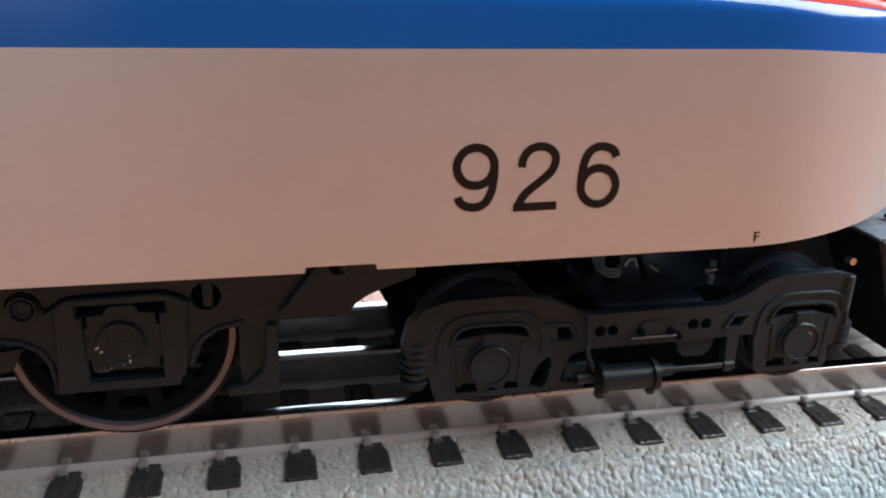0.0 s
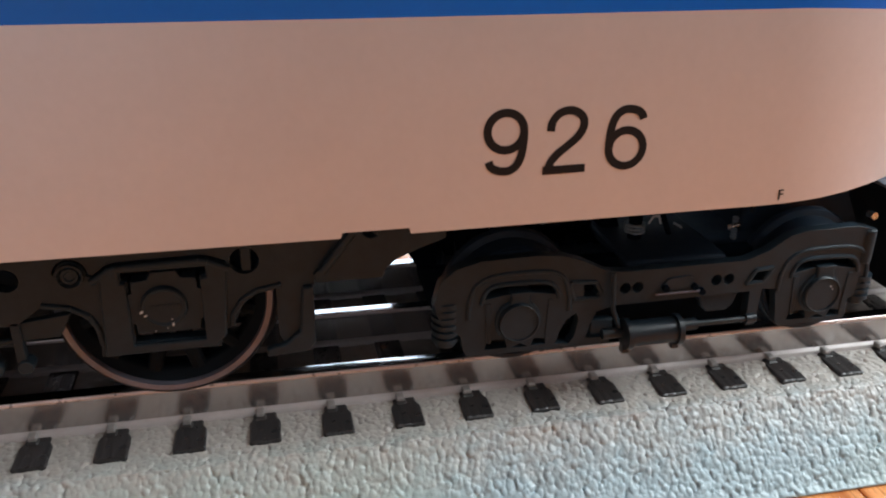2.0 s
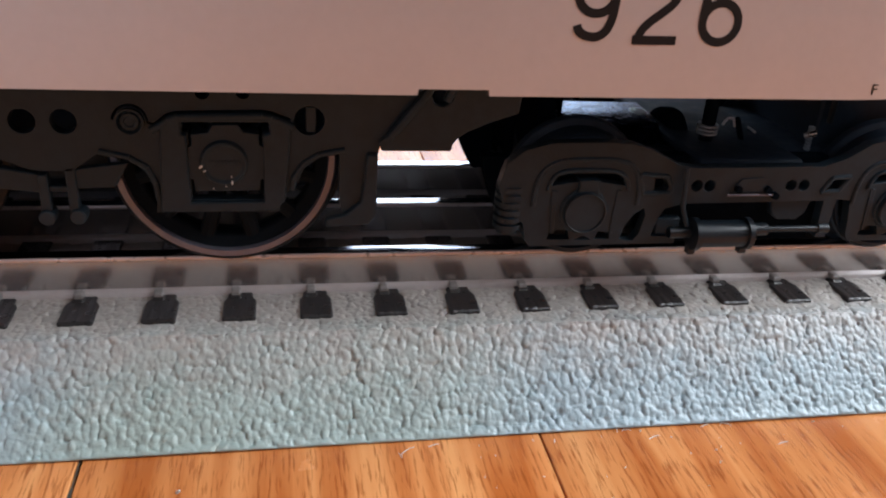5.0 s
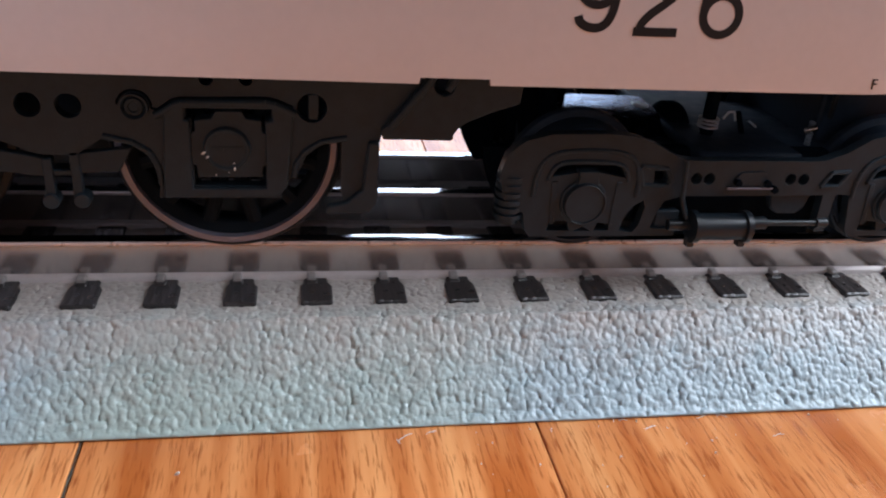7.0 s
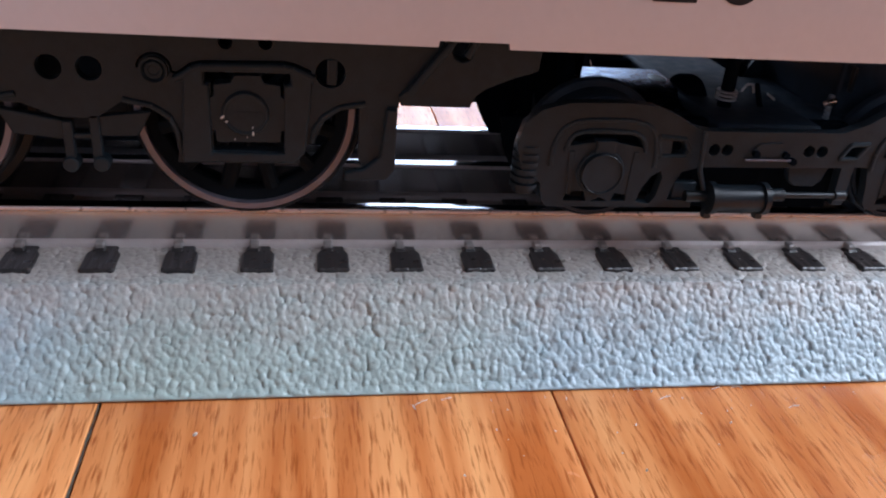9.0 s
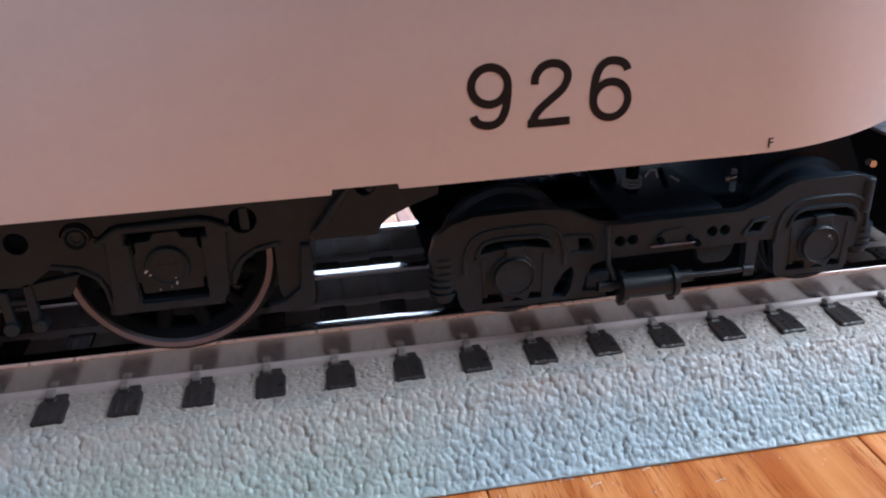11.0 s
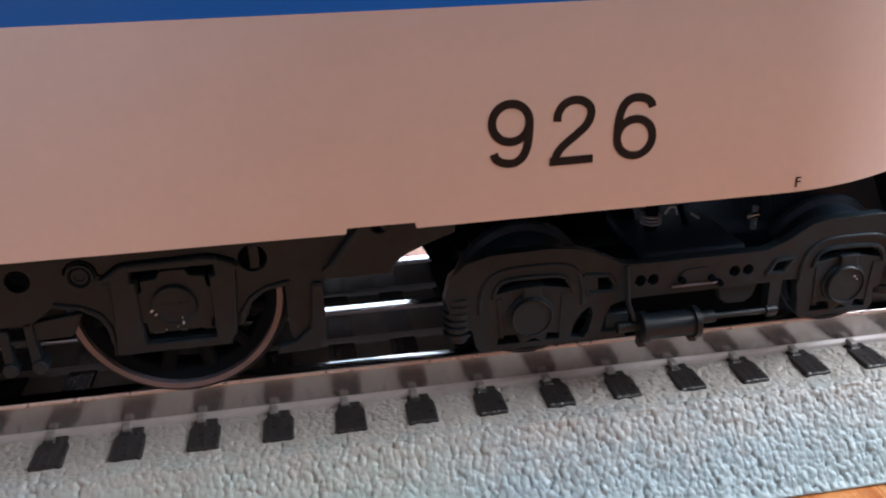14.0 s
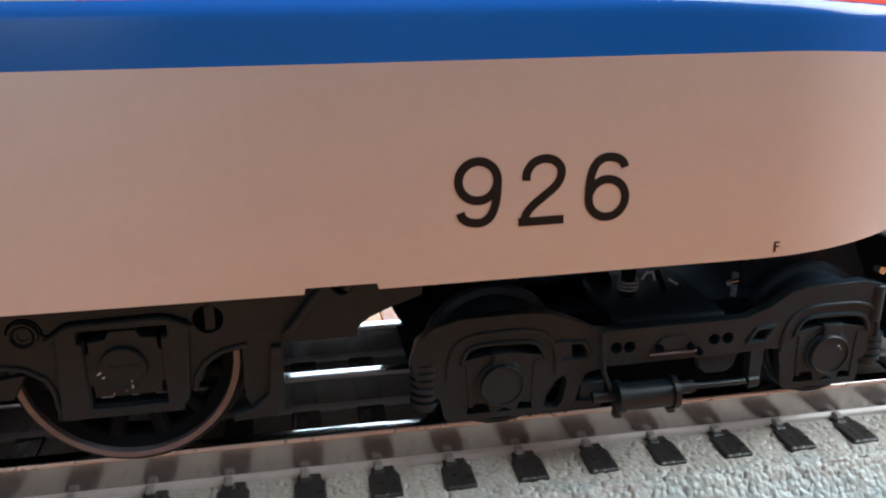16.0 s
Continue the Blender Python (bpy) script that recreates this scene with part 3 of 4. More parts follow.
def digit(strokes, x, z, width, turn=False, tall=0.82):
    """A painted numeral from broad strokes in a box 1 high; turn sets it on its head."""
    bm = bmesh.new()
    for k, (path, closed) in enumerate(strokes):
        line = [Vector(p) for p in path]
        if turn:
            line = [Vector((0.66 - p.x, 1 - p.y)) for p in line]
        lo, hi = [], []
        for i, p in enumerate(line):
            a, b = line[i - 1] if i or closed else p, line[(i + 1) % len(line)] if i < len(line) - 1 or closed else p
            d = (b - a).normalized()
            nrm = Vector((-d.y, d.x)) * width / 2
            for side, q in ((lo, p - nrm), (hi, p + nrm)):
                side.append(bm.verts.new(side_point(x + q.x * tall, z + q.y * tall, 0.005 + 0.001 * k)))
        for i in range(len(line) if closed else len(line) - 1):
            j = (i + 1) % len(line)
            bm.faces.new((lo[i], lo[j], hi[j], hi[i]))
    bmesh.ops.recalc_face_normals(bm, faces=bm.faces[:])
    return part("digit", bm, M_INK, body, "black painted digit", smooth=0)


BOWL = [(0.335 + 0.275 * math.cos(2 * math.pi * i / 48), 0.672 + 0.270 * math.sin(2 * math.pi * i / 48)) for i in range(48)]
TAIL = stroke_path([(0.610, 0.68), (0.602, 0.50), (0.572, 0.31), (0.505, 0.17), (0.400, 0.098), (0.290, 0.090), (0.180, 0.118), (0.108, 0.175), (0.082, 0.245)])
HOOK = stroke_path([(0.110, 0.640), (0.125, 0.765), (0.215, 0.885), (0.355, 0.935), (0.500, 0.910), (0.602, 0.815), (0.612, 0.690), (0.545, 0.560), (0.400, 0.435), (0.225, 0.300), (0.120, 0.180), (0.070, 0.030)])
FOOT = [(0.0, 0.062), (0.3, 0.062), (0.662, 0.066)]
digit(((BOWL, True), (TAIL, False)), 2.01, 3.225, 0.124)
digit(((HOOK, False), (FOOT, False)), 2.755, 3.225, 0.124)
digit(((BOWL, True), (TAIL, False)), 3.555, 3.225, 0.124, True)
lettering("F", 0.19, 6.03, 2.68, 0, "small black letter")

# underframe between the trucks and the shell
frame_bm = bmesh.new()
box(frame_bm, MID - 22, MID + 22, -2.85, 2.85, 2.90, 3.05)
underframe = part("underframe", frame_bm, M_CHASSIS, loco, bevel=0.06)
# the two boxes off the centre line are added only to block light
for name, x0, x1, y0, y1, z0, z1 in (("centre_sill", -24.3, 24.3, -0.9, 0.9, 2.15, 2.895), ("cable_duct", 18.2, 24, 0.95, 1.5, 2.1, 2.6), ("cable_duct", -24, -18.2, -1.5, -0.95, 2.1, 2.6),
                                     ("end_box", 22.3, 25.0, -0.8, 1.9, 0.6, 2.1), ("end_box", -25.0, -22.3, -1.9, 0.8, 0.6, 2.1)):
    bm = bmesh.new()
    box(bm, MID + x0, MID + x1, y0, y1, z0, z1)
    part(name, bm, M_CHASSIS, underframe, bevel=0.06)


def wheelset(parent, x, r, m=None, rim=None, label="bare steel wheel rim with a blackened spoked centre"):
    """Two turned wheels with spokes, flanges inside, on an axle."""
    for s in (-1, 1):
        bm = bmesh.new()
        ring(bm, x, r + 0.02, s * 2.02, s * 1.46, [(r * 0.896, 0.30), (r * 0.898, 0.04), (r * 0.902, 0.0), (r * 0.955, 0.0), (r * 0.963, 0.03), (r * 0.966, 0.72), (r * 0.896, 0.72), (r * 0.896, 0.30)], 96)
        wh = part("wheel", flip(bm, m or Matrix()), rim or M_RIM, parent, label)
        bm = bmesh.new()
        ring(bm, x, r, s * 2.02, s * 1.46, [(r * 0.80, 0.725), (r * 0.967, 0.725), (r * 0.967, 0.08), (r * 0.985, 0.10), (r, 0.16), (r, 0.725), (r + 0.09, 0.78), (r + 0.11, 0.84), (r + 0.11, 0.97), (r * 0.80, 1.0), (r * 0.80, 0.725)], 72)
        part("flange", flip(bm, m or Matrix()), rim or M_TREAD, wh, "blackened tread and flange")
        bm = bmesh.new()
        ring(bm, x, r, s * 1.98, s * 1.50, [(r * 0.775, 0.45), (r * 0.785, 0.30), (r * 0.80, 0.26), (r * 0.880, 0.14), (r * 0.892, 0.10), (r * 0.894, 0.70), (r * 0.775, 0.70), (r * 0.775, 0.45)], 64)
        ring(bm, x, r, s * 1.98, s * 1.50, [(0.001, 0.0), (r * 0.26, 0.0), (r * 0.28, 0.2), (r * 0.28, 1.0), (0.001, 1.0)], 24)
        if rim:
            ring(bm, x, r, s * 1.98, s * 1.50, [(0.1, 0.25), (r * 0.78, 0.3), (r * 0.78, 0.6), (0.1, 0.6)], 48)
        n = 0 if rim else 12
        for i in range(n):
            a = 2 * math.pi * (i + 0.5) / n
            tube(bm, (x + 0.2 * r * math.cos(a), s * 1.8, r + 0.2 * r * math.sin(a)), (x + 0.8 * r * math.cos(a), s * 1.8, r + 0.8 * r * math.sin(a)), 0.075 * r, 8)
        part("spoked_centre", flip(bm, m or Matrix()), M_WHEEL, wh)
    bm = bmesh.new()
    tube(bm, (x, -2.0, r), (x, 2.0, r), 0.2, 16)
    part("axle", flip(bm, m or Matrix()), M_WHEEL, parent)


def driver_truck(m):
    """The main side frame: a long plate with pedestals over the driving wheels."""
    axles = (-1.87, -6.0, -10.13)
    first = None
    for side in (Matrix(), MIRROR):
        mm = m @ side
        bm = bmesh.new()
        lower = [(0.85, 2.78), (0.62, 2.42), (0.30, 2.02), (0.02, 1.74), (-0.02, 1.55), (-0.01, 0.80), (-0.10, 0.66), (-0.40, 0.66), (-0.50, 0.90), (-0.50, 1.60)]
        for n, x in enumerate(axles):
            lower += [(x + 1.10, 1.53), (x + 0.93, 1.38), (x + 0.85, 1.18), (x + 0.62, 0.96), (x + 0.62, 0.80)]
            lower += [(x - 0.88, 0.80), (x - 0.86, 1.00), (x - 0.94, 1.31), (x - 1.15, 1.50), (x - 1.48, 1.58)]
            if n < 2:
                lower += [(x - 1.82, 1.34), (x - 2.25, 1.36), (x - 2.65, 1.52)]
        end = axles[-1] - 1.7
        outline = lower + [(end, 1.5), (end, 2.78)]
        holes = []
        for x in axles[:2]:
            holes += [round_hole(x - 1.83, 1.965, 0.15), round_hole(x - 2.28, 1.965, 0.15)]
        for x in axles:
            holes.append([(x - 0.44, 0.97), (x + 0.43, 0.97), (x + 0.43, 1.84), (x + 0.51, 1.86), (x + 0.51, 1.99), (x - 0.51, 1.99), (x - 0.51, 1.85), (x - 0.44, 1.84)])
            holes.append(round_hole(x + 1.0, 2.005, 0.185, 24))
            holes.append(band(arc(x - 1.09, 1.98, 0.195, 175, -5, 14) + [(x - 0.83, 1.945), (x - 0.76, 1.99), (x - 0.67, 2.065), (x - 0.56, 2.095), (x + 0.45, 2.125), (x + 0.57, 2.10), (x + 0.77, 2.015)], 0.026))
            holes += [round_hole(x - 0.25, 2.34, 0.085, 14), round_hole(x + 0.22, 2.35, 0.085, 14)]
        plate(bm, outline, -2.20, -2.02, holes)
        frame_ob = part("side_frame", flip(bm, mm), M_FRAME, loco, "black plastic side frame of the driving wheels", bevel=0.02)
        first = first or frame_ob
        for x in axles:
            bm = bmesh.new()
            plate(bm, [(x - 0.82, 0.82), (x + 0.56, 0.84), (x + 0.70, 0.98), (x + 0.78, 1.95), (x + 0.55, 2.055), (x + 0.43, 2.075), (x - 0.54, 2.045), (x - 0.64, 2.01), (x - 0.76, 1.93)], -2.27, -2.19, [[(x - 0.455, 0.955), (x + 0.44, 0.965), (x + 0.44, 1.845), (x + 0.525, 1.86), (x + 0.525, 1.995), (x - 0.52, 1.985), (x - 0.52, 1.845), (x - 0.455, 1.84)]])
            part("pedestal", flip(bm, mm), M_FRAME, frame_ob, bevel=0.025)
            bm = bmesh.new()
            plate(bm, [(x - 0.40, 1.09), (x + 0.39, 1.10), (x + 0.40, 1.24), (x + 0.45, 1.25), (x + 0.45, 1.68), (x + 0.395, 1.70), (x + 0.39, 1.84), (x + 0.20, 1.86), (x + 0.155, 1.95), (x - 0.16, 1.945), (x - 0.21, 1.85), (x - 0.41, 1.83), (x - 0.41, 1.69), (x - 0.465, 1.67), (x - 0.465, 1.25), (x - 0.41, 1.24)], -2.225, -2.0)
            ring(bm, x - 0.035, 1.47, -2.285, -2.20, [(0.0005, 0.25), (0.225, 0.25), (0.245, 0.0), (0.27, 0.0), (0.285, 0.45), (0.30, 1.0)], 40)
            part("axle_box", flip(bm, mm), M_FRAME, frame_ob, bevel=0.02)
            bm = bmesh.new()
            pts = [(x - 0.86, 1.88), (x - 0.75, 1.935), (x - 0.64, 2.015), (x - 0.55, 2.045), (x + 0.44, 2.07), (x + 0.55, 2.05), (x + 0.80, 1.93)]
            for (xa, za), (xb, zb) in zip(pts, pts[1:]):
                tube(bm, (xa, -2.23, za), (xb, -2.23, zb), 0.05, 10)
            part("equaliser_rib", flip(bm, mm), M_FRAME, frame_ob)
            bm = bmesh.new()
            for dx, dz, r, lean in ((-0.31, 0.015, 0.030, 50), (-0.265, -0.04, 0.022, 60), (0.055, -0.19, 0.026, 0), (0.05, -0.115, 0.014, 0), (-0.17, -0.27, 0.013, 0), (-0.02, -0.24, 0.009, 0)):
                bmesh.ops.create_icosphere(bm, subdivisions=1, radius=r * 0.8 * C, matrix=Matrix.Translation(V(x + dx, -2.285, 1.42 + dz)) @ Matrix.Rotation(radians(lean), 4, "Y") @ Matrix.Diagonal((0.7, 0.35, 1.5, 1)))
            part("paint_chip", flip(bm, mm), M_CHIP_SPOT, frame_ob, "bare metal chips in the black paint")
            # a turned boss, a round recess with an upright bar, and a second boss by the end bracket
            for dx in (-1.09,) + ((1.86,) if x > -3 else ()):
                bm = bmesh.new()
                ring(bm, x + dx, 1.98, -2.265 if dx < 0 else -2.225, -2.15, [(0.0005, 0.35), (0.055, 0.35), (0.07, 0.2), (0.10, 0.2), (0.115, 0.45), (0.145, 0.0), (0.165, 0.0), (0.172, 1.0)] if dx < 0 else [(0.0005, 0.35), (0.12, 0.35), (0.135, 0.7), (0.165, 0.7), (0.172, 1.0)], 32)
                part("spring_boss", flip(bm, mm), M_FRAME, frame_ob)
            bm = bmesh.new()
            box(bm, x + 0.955, x + 1.085, -2.165, -2.07, 1.84, 2.17)
            part("recess_bar", flip(bm, mm), M_FRAME, frame_ob, bevel=0.015)
            # black disc added behind the hole to hide the wheel rim
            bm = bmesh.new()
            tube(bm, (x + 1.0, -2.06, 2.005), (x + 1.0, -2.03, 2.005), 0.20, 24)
            part("recess_back", flip(bm, mm), M_MATT, frame_ob)
            bm = bmesh.new()
            for k in range(5):
                box(bm, x - 0.195 + 0.075 * k, x - 0.15 + 0.075 * k, -2.275, -2.255, 1.44, 1.51)
            part("cast_writing", flip(bm, mm), M_FRAME, frame_ob)
            # raised lips of the wheel arch
            bm = bmesh.new()
            for pts in ([(x - 1.48, 1.60), (x - 1.15, 1.53), (x - 0.95, 1.40), (x - 0.86, 1.20), (x - 0.84, 0.98)], [(x + 1.44, 1.63), (x + 1.12, 1.57), (x + 0.92, 1.44), (x + 0.80, 1.26), (x + 0.78, 1.10)]):
                for (xa, za), (xb, zb) in zip(pts, pts[1:]):
                    tube(bm, (xa, -2.20, za), (xb, -2.20, zb), 0.04, 10)
            part("arch_lip", flip(bm, mm), M_FRAME, frame_ob)
            # brake hanger ahead of and behind each wheel
            bm = bmesh.new()
            plate(bm, [(x - 1.86, 1.35), (x - 1.16, 1.44), (x - 1.34, 1.12), (x - 1.86, 1.10)], -2.16, -2.04)
            box(bm, x - 1.90, x - 1.78, -2.20, -2.06, 0.72, 1.40)
            tube(bm, (x - 1.80, -2.25, 0.76), (x - 1.80, -2.02, 0.76), 0.10, 14)
            part("brake_hanger", flip(bm, mm), M_FRAME, frame_ob, bevel=0.02)
            if x > -10:
                bm = bmesh.new()
                plate(bm, [(x - 2.95, 1.44), (x - 2.22, 1.30), (x - 2.10, 1.10), (x - 2.20, 1.05), (x - 2.80, 1.12)], -2.16, -2.04)
                box(bm, x - 2.22, x - 2.10, -2.20, -2.06, 0.72, 1.30)
                tube(bm, (x - 2.16, -2.25, 0.75), (x - 2.16, -2.02, 0.75), 0.10, 14)
                box(bm, x - 2.20, x - 1.80, -2.16, -2.08, 1.06, 1.14)
                part("brake_hanger", flip(bm, mm), M_FRAME, frame_ob, bevel=0.02)
        bm = bmesh.new()
        plate(bm, [(-0.02, 1.60), (-0.02, 0.76), (-0.12, 0.63), (-0.68, 0.60), (-0.68, 0.72), (-0.42, 0.78), (-0.22, 0.95), (-0.16, 1.60)], -2.28, -2.16)
        part("guard_iron", flip(bm, mm), M_FRAME, frame_ob, bevel=0.03)
        # step bracket that hangs from the lower edge of the shell
        bm = bmesh.new()
        plate(bm, [(0.02, 1.635), (0.91, 1.635), (0.925, 1.72), (0.98, 1.80), (1.10, 1.89), (1.40, 2.02), (1.75, 2.14), (1.80, 2.78), (0.80, 2.78), (0.56, 2.40), (0.28, 2.00), (-0.02, 1.76)], -2.26, -2.06, [round_hole(0.76, 2.36, 0.13)])
        part("step_bracket", flip(bm, mm), M_FRAME, frame_ob, "black bracket at the end of the side frame", bevel=0.02)
        bm = bmesh.new()
        box(bm, 0.45, 1.15, -2.04, -1.94, 2.05, 2.80)
        part("bracket_back", flip(bm, mm), M_PIT, frame_ob)
        bm = bmesh.new()
        for xa, za, xb, zb in ((0.10, 1.80, 0.52, 2.34), (0.52, 2.34, 0.78, 2.75), (0.80, 2.30, 1.02, 2.72)):
            tube(bm, (xa, -2.27, za), (xb, -2.27, zb), 0.06, 12)
        part("bracket_rib", flip(bm, mm), M_FRAME, frame_ob)
    bm = bmesh.new()
    box(bm, -12.2, -1.35, -1.25, 1.25, 0.85, 1.45)
    box(bm, -12.2, -0.15, -1.40, 1.40, 1.46, 2.95)
    # filler added to shut a bright gap beside the pedestal
    box(bm, -1.38, -0.60, -1.22, 1.22, 1.30, 1.50)
    part("motor_block", flip(bm, m), M_PIT, first, bevel=0.08)
    bm = bmesh.new()
    # hidden box added to keep the far window's light off the centre rail
    box(bm, -12.2, -0.55, 0.30, 1.25, 0.12, 0.84)
    part("gear_case", flip(bm, m), M_PIT, first, bevel=0.06)
    for x in axles:
        wheelset(first, x - 0.035, 1.42, m)


def leading_truck(m):
    """The four-wheel guiding truck under the nose."""
    ax = (2.83, 7.62)
    first = None
    for side in (Matrix(), MIRROR):
        mm = m @ side
        bm = bmesh.new()
        outline = [(2.10, 0.25), (2.03, 0.34), (1.98, 0.60), (1.70, 0.80), (1.60, 1.15), (1.68, 1.45), (1.90, 1.64), (2.25, 1.74), (3.05, 1.76), (3.42, 1.73), (3.72, 1.63), (4.12, 1.43), (4.35, 1.40), (6.28, 1.42), (6.62, 1.55), (6.95, 1.76), (7.20, 1.82), (8.05, 1.84), (8.30, 1.78), (8.40, 1.10), (8.34, 0.72), (8.14, 0.62), (8.16, 0.36), (8.10, 0.25)]
        outline += [(7.00, 0.25), (6.93, 0.36), (6.90, 0.60), (6.84, 0.90), (6.62, 0.92), (6.60, 0.32), (6.44, 0.32), (6.42, 0.90), (4.26, 0.87), (4.00, 0.80), (3.92, 0.62), (3.86, 0.38), (4.24, 0.36), (4.24, 0.26)]
        holes = [round_hole(4.41, 1.135, 0.085, 16), round_hole(4.60, 1.135, 0.085, 16), round_hole(5.84, 1.14, 0.085, 16), round_hole(6.04, 1.14, 0.085, 16)]
        holes += [[(3.40, 0.34), (3.60, 0.31), (3.68, 0.42), (3.73, 0.70), (3.69, 0.81), (3.56, 0.72), (3.47, 0.60)], [(3.79, 1.06), (3.97, 1.06), (4.00, 1.12), (3.93, 1.24), (3.77, 1.25)], [(6.33, 1.04), (6.60, 1.05), (6.74, 1.27), (6.46, 1.25)]]
        for x in ax:
            holes.append([(x - 0.52, 1.14), (x - 0.44, 1.28), (x - 0.3, 1.32), (x + 0.36, 1.32), (x + 0.48, 1.26), (x + 0.54, 1.14), (x + 0.18, 1.20), (x - 0.18, 1.20)])
            holes.append([(x - 0.49, 0.345), (x - 0.16, 0.345), (x - 0.20, 0.48), (x - 0.34, 0.495), (x - 0.47, 0.45)])
            holes.append([(x - 0.09, 0.34), (x + 0.15, 0.34), (x + 0.03, 0.40)])
            holes.append([(x + 0.20, 0.345), (x + 0.42, 0.345), (x + 0.41, 0.44), (x + 0.24, 0.465)])
        plate(bm, outline, -2.22, -2.05, holes)
        frame_ob = part("truck_frame", flip(bm, mm), M_FRAME, loco, "black plastic side frame of the leading truck", bevel=0.02)
        first = first or frame_ob
        for x in ax:
            bm = bmesh.new()
            tube(bm, (x - 0.02, -2.05, 0.78), (x - 0.02, -2.26, 0.78), 0.335, 36)
            tube(bm, (x - 0.02, -2.25, 0.78), (x - 0.02, -2.31, 0.78), 0.30, 36)
            plate(bm, [(x - 0.17, 0.98), (x + 0.17, 0.98), (x + 0.13, 1.16), (x + 0.16, 1.24), (x - 0.16, 1.24), (x - 0.13, 1.16)], -2.28, -2.08)
            part("axle_box", flip(bm, mm), M_FRAME, frame_ob, bevel=0.02)
            bm = bmesh.new()
            pts = stroke_path([(x - 0.74, 0.86), (x - 0.73, 1.12), (x - 0.64, 1.36), (x - 0.42, 1.49), (x, 1.52), (x + 0.42, 1.50), (x + 0.64, 1.38), (x + 0.73, 1.12), (x + 0.74, 0.86)], 4)
            for (xa, za), (xb, zb) in zip(pts, pts[1:]):
                tube(bm, (xa, -2.215, za), (xb, -2.215, zb), 0.036, 10)
            part("arch_rib", flip(bm, mm), M_FRAME, frame_ob)
            bm = bmesh.new()
            pts = stroke_path([(x - 0.56, 1.08), (x - 0.50, 1.26), (x - 0.36, 1.35), (x, 1.37), (x + 0.36, 1.35), (x + 0.52, 1.26), (x + 0.58, 1.08)], 4)
            for (xa, za), (xb, zb) in zip(pts, pts[1:]):
                tube(bm, (xa, -2.225, za), (xb, -2.225, zb), 0.032, 8)
            part("slot_lip", flip(bm, mm), M_FRAME, frame_ob)
            bm = bmesh.new()
            for s in (-1, 1):
                plate(bm, [(x + s * 0.40, 0.44), (x + s * 0.46, 0.44), (x + s * 0.50, 1.08), (x + s * 0.42, 1.08)][::s], -2.235, -2.21)
            part("pedestal_guide", flip(bm, mm), M_FRAME, frame_ob, bevel=0.01)
            bm = bmesh.new()
            ring(bm, x - 0.02, 0.78, -2.335, -2.30, [(0.265, 1.0), (0.27, 0.2), (0.28, 0.0), (0.29, 0.2), (0.30, 1.0)], 48)
            part("axle_box_cover", flip(bm, mm), M_GLOSS, frame_ob)
        bm = bmesh.new()
        for dx, dz, r in ((0.10, 0.15, 0.016), (0.14, 0.10, 0.010)):
            bmesh.ops.create_icosphere(bm, subdivisions=1, radius=r * C, matrix=Matrix.Translation(V(7.62 + dx, -2.312, 0.76 + dz)) @ Matrix.Diagonal((1.6, 0.35, 0.8, 1)))
        part("paint_chip", flip(bm, mm), M_CHIP_SPOT, frame_ob, "bare metal chips in the black paint")
        for loop in ([(3.63, 1.03), (4.02, 1.03), (4.05, 1.10), (3.95, 1.28), (3.58, 1.31), (3.56, 1.24)], holes[6]):
            bm = bmesh.new()
            for (xa, za), (xb, zb) in zip(loop, loop[1:] + loop[:1]):
                tube(bm, (xa, -2.22, za), (xb, -2.22, zb), 0.035, 8)
            part("opening_lip", flip(bm, mm), M_FRAME, frame_ob)
        bm = bmesh.new()
        tube(bm, (8.32, -2.05, 1.95), (8.32, -2.18, 1.96), 0.055, 16)
        part("frame_screw", flip(bm, mm), M_STEEL, frame_ob, "small bright screw head")
        bm = bmesh.new()
        tube(bm, (8.30, -2.16, 1.20), (8.30, -2.16, 1.76), 0.11, 20)
        part("frame_end_post", flip(bm, mm), M_FRAME, frame_ob, bevel=0.03)
        for xc, turns, low in ((1.80, 6, 0.50), (8.36, 4, 0.58)):
            bm = bmesh.new()
            for i in range(turns):
                tube(bm, (xc, -2.06, low + 0.11 * i), (xc, -2.06, low + 0.065 + 0.11 * i), 0.20, 18)
            tube(bm, (xc, -2.06, low - 0.08), (xc, -2.06, low - 0.03 + 0.11 * turns), 0.15, 14)
            part("coil_spring", flip(bm, mm), M_FRAME, frame_ob, "black moulded coil spring")
        # brake cylinder with its rods
        bm = bmesh.new()
        tube(bm, (4.40, -2.42, 0.50), (5.18, -2.42, 0.50), 0.19, 24)
        for x in (4.40, 5.18):
            tube(bm, (x - 0.04, -2.42, 0.50), (x + 0.04, -2.42, 0.50), 0.23, 24)
            box(bm, x - 0.05, x + 0.05, -2.46, -2.34, 0.20, 0.34)
        part("brake_cylinder", flip(bm, mm), M_GLOSS, frame_ob, "glossy black brake cylinder")
        bm = bmesh.new()
        tube(bm, (5.18, -2.42, 0.55), (5.48, -2.42, 0.56), 0.09, 16)
        tube(bm, (5.40, -2.42, 0.56), (6.40, -2.42, 0.56), 0.042, 14)
        tube(bm, (6.28, -2.42, 0.56), (6.44, -2.42, 0.56), 0.07, 14)
        tube(bm, (4.05, -2.36, 0.50), (4.40, -2.36, 0.50), 0.08, 14)
        part("brake_rod", flip(bm, mm), M_GLOSS, frame_ob)
        bm = bmesh.new()
        tube(bm, (4.17, -2.30, 1.43), (4.20, -2.34, 0.85), 0.035, 10)
        tube(bm, (4.20, -2.34, 0.86), (4.30, -2.38, 0.60), 0.035, 10)
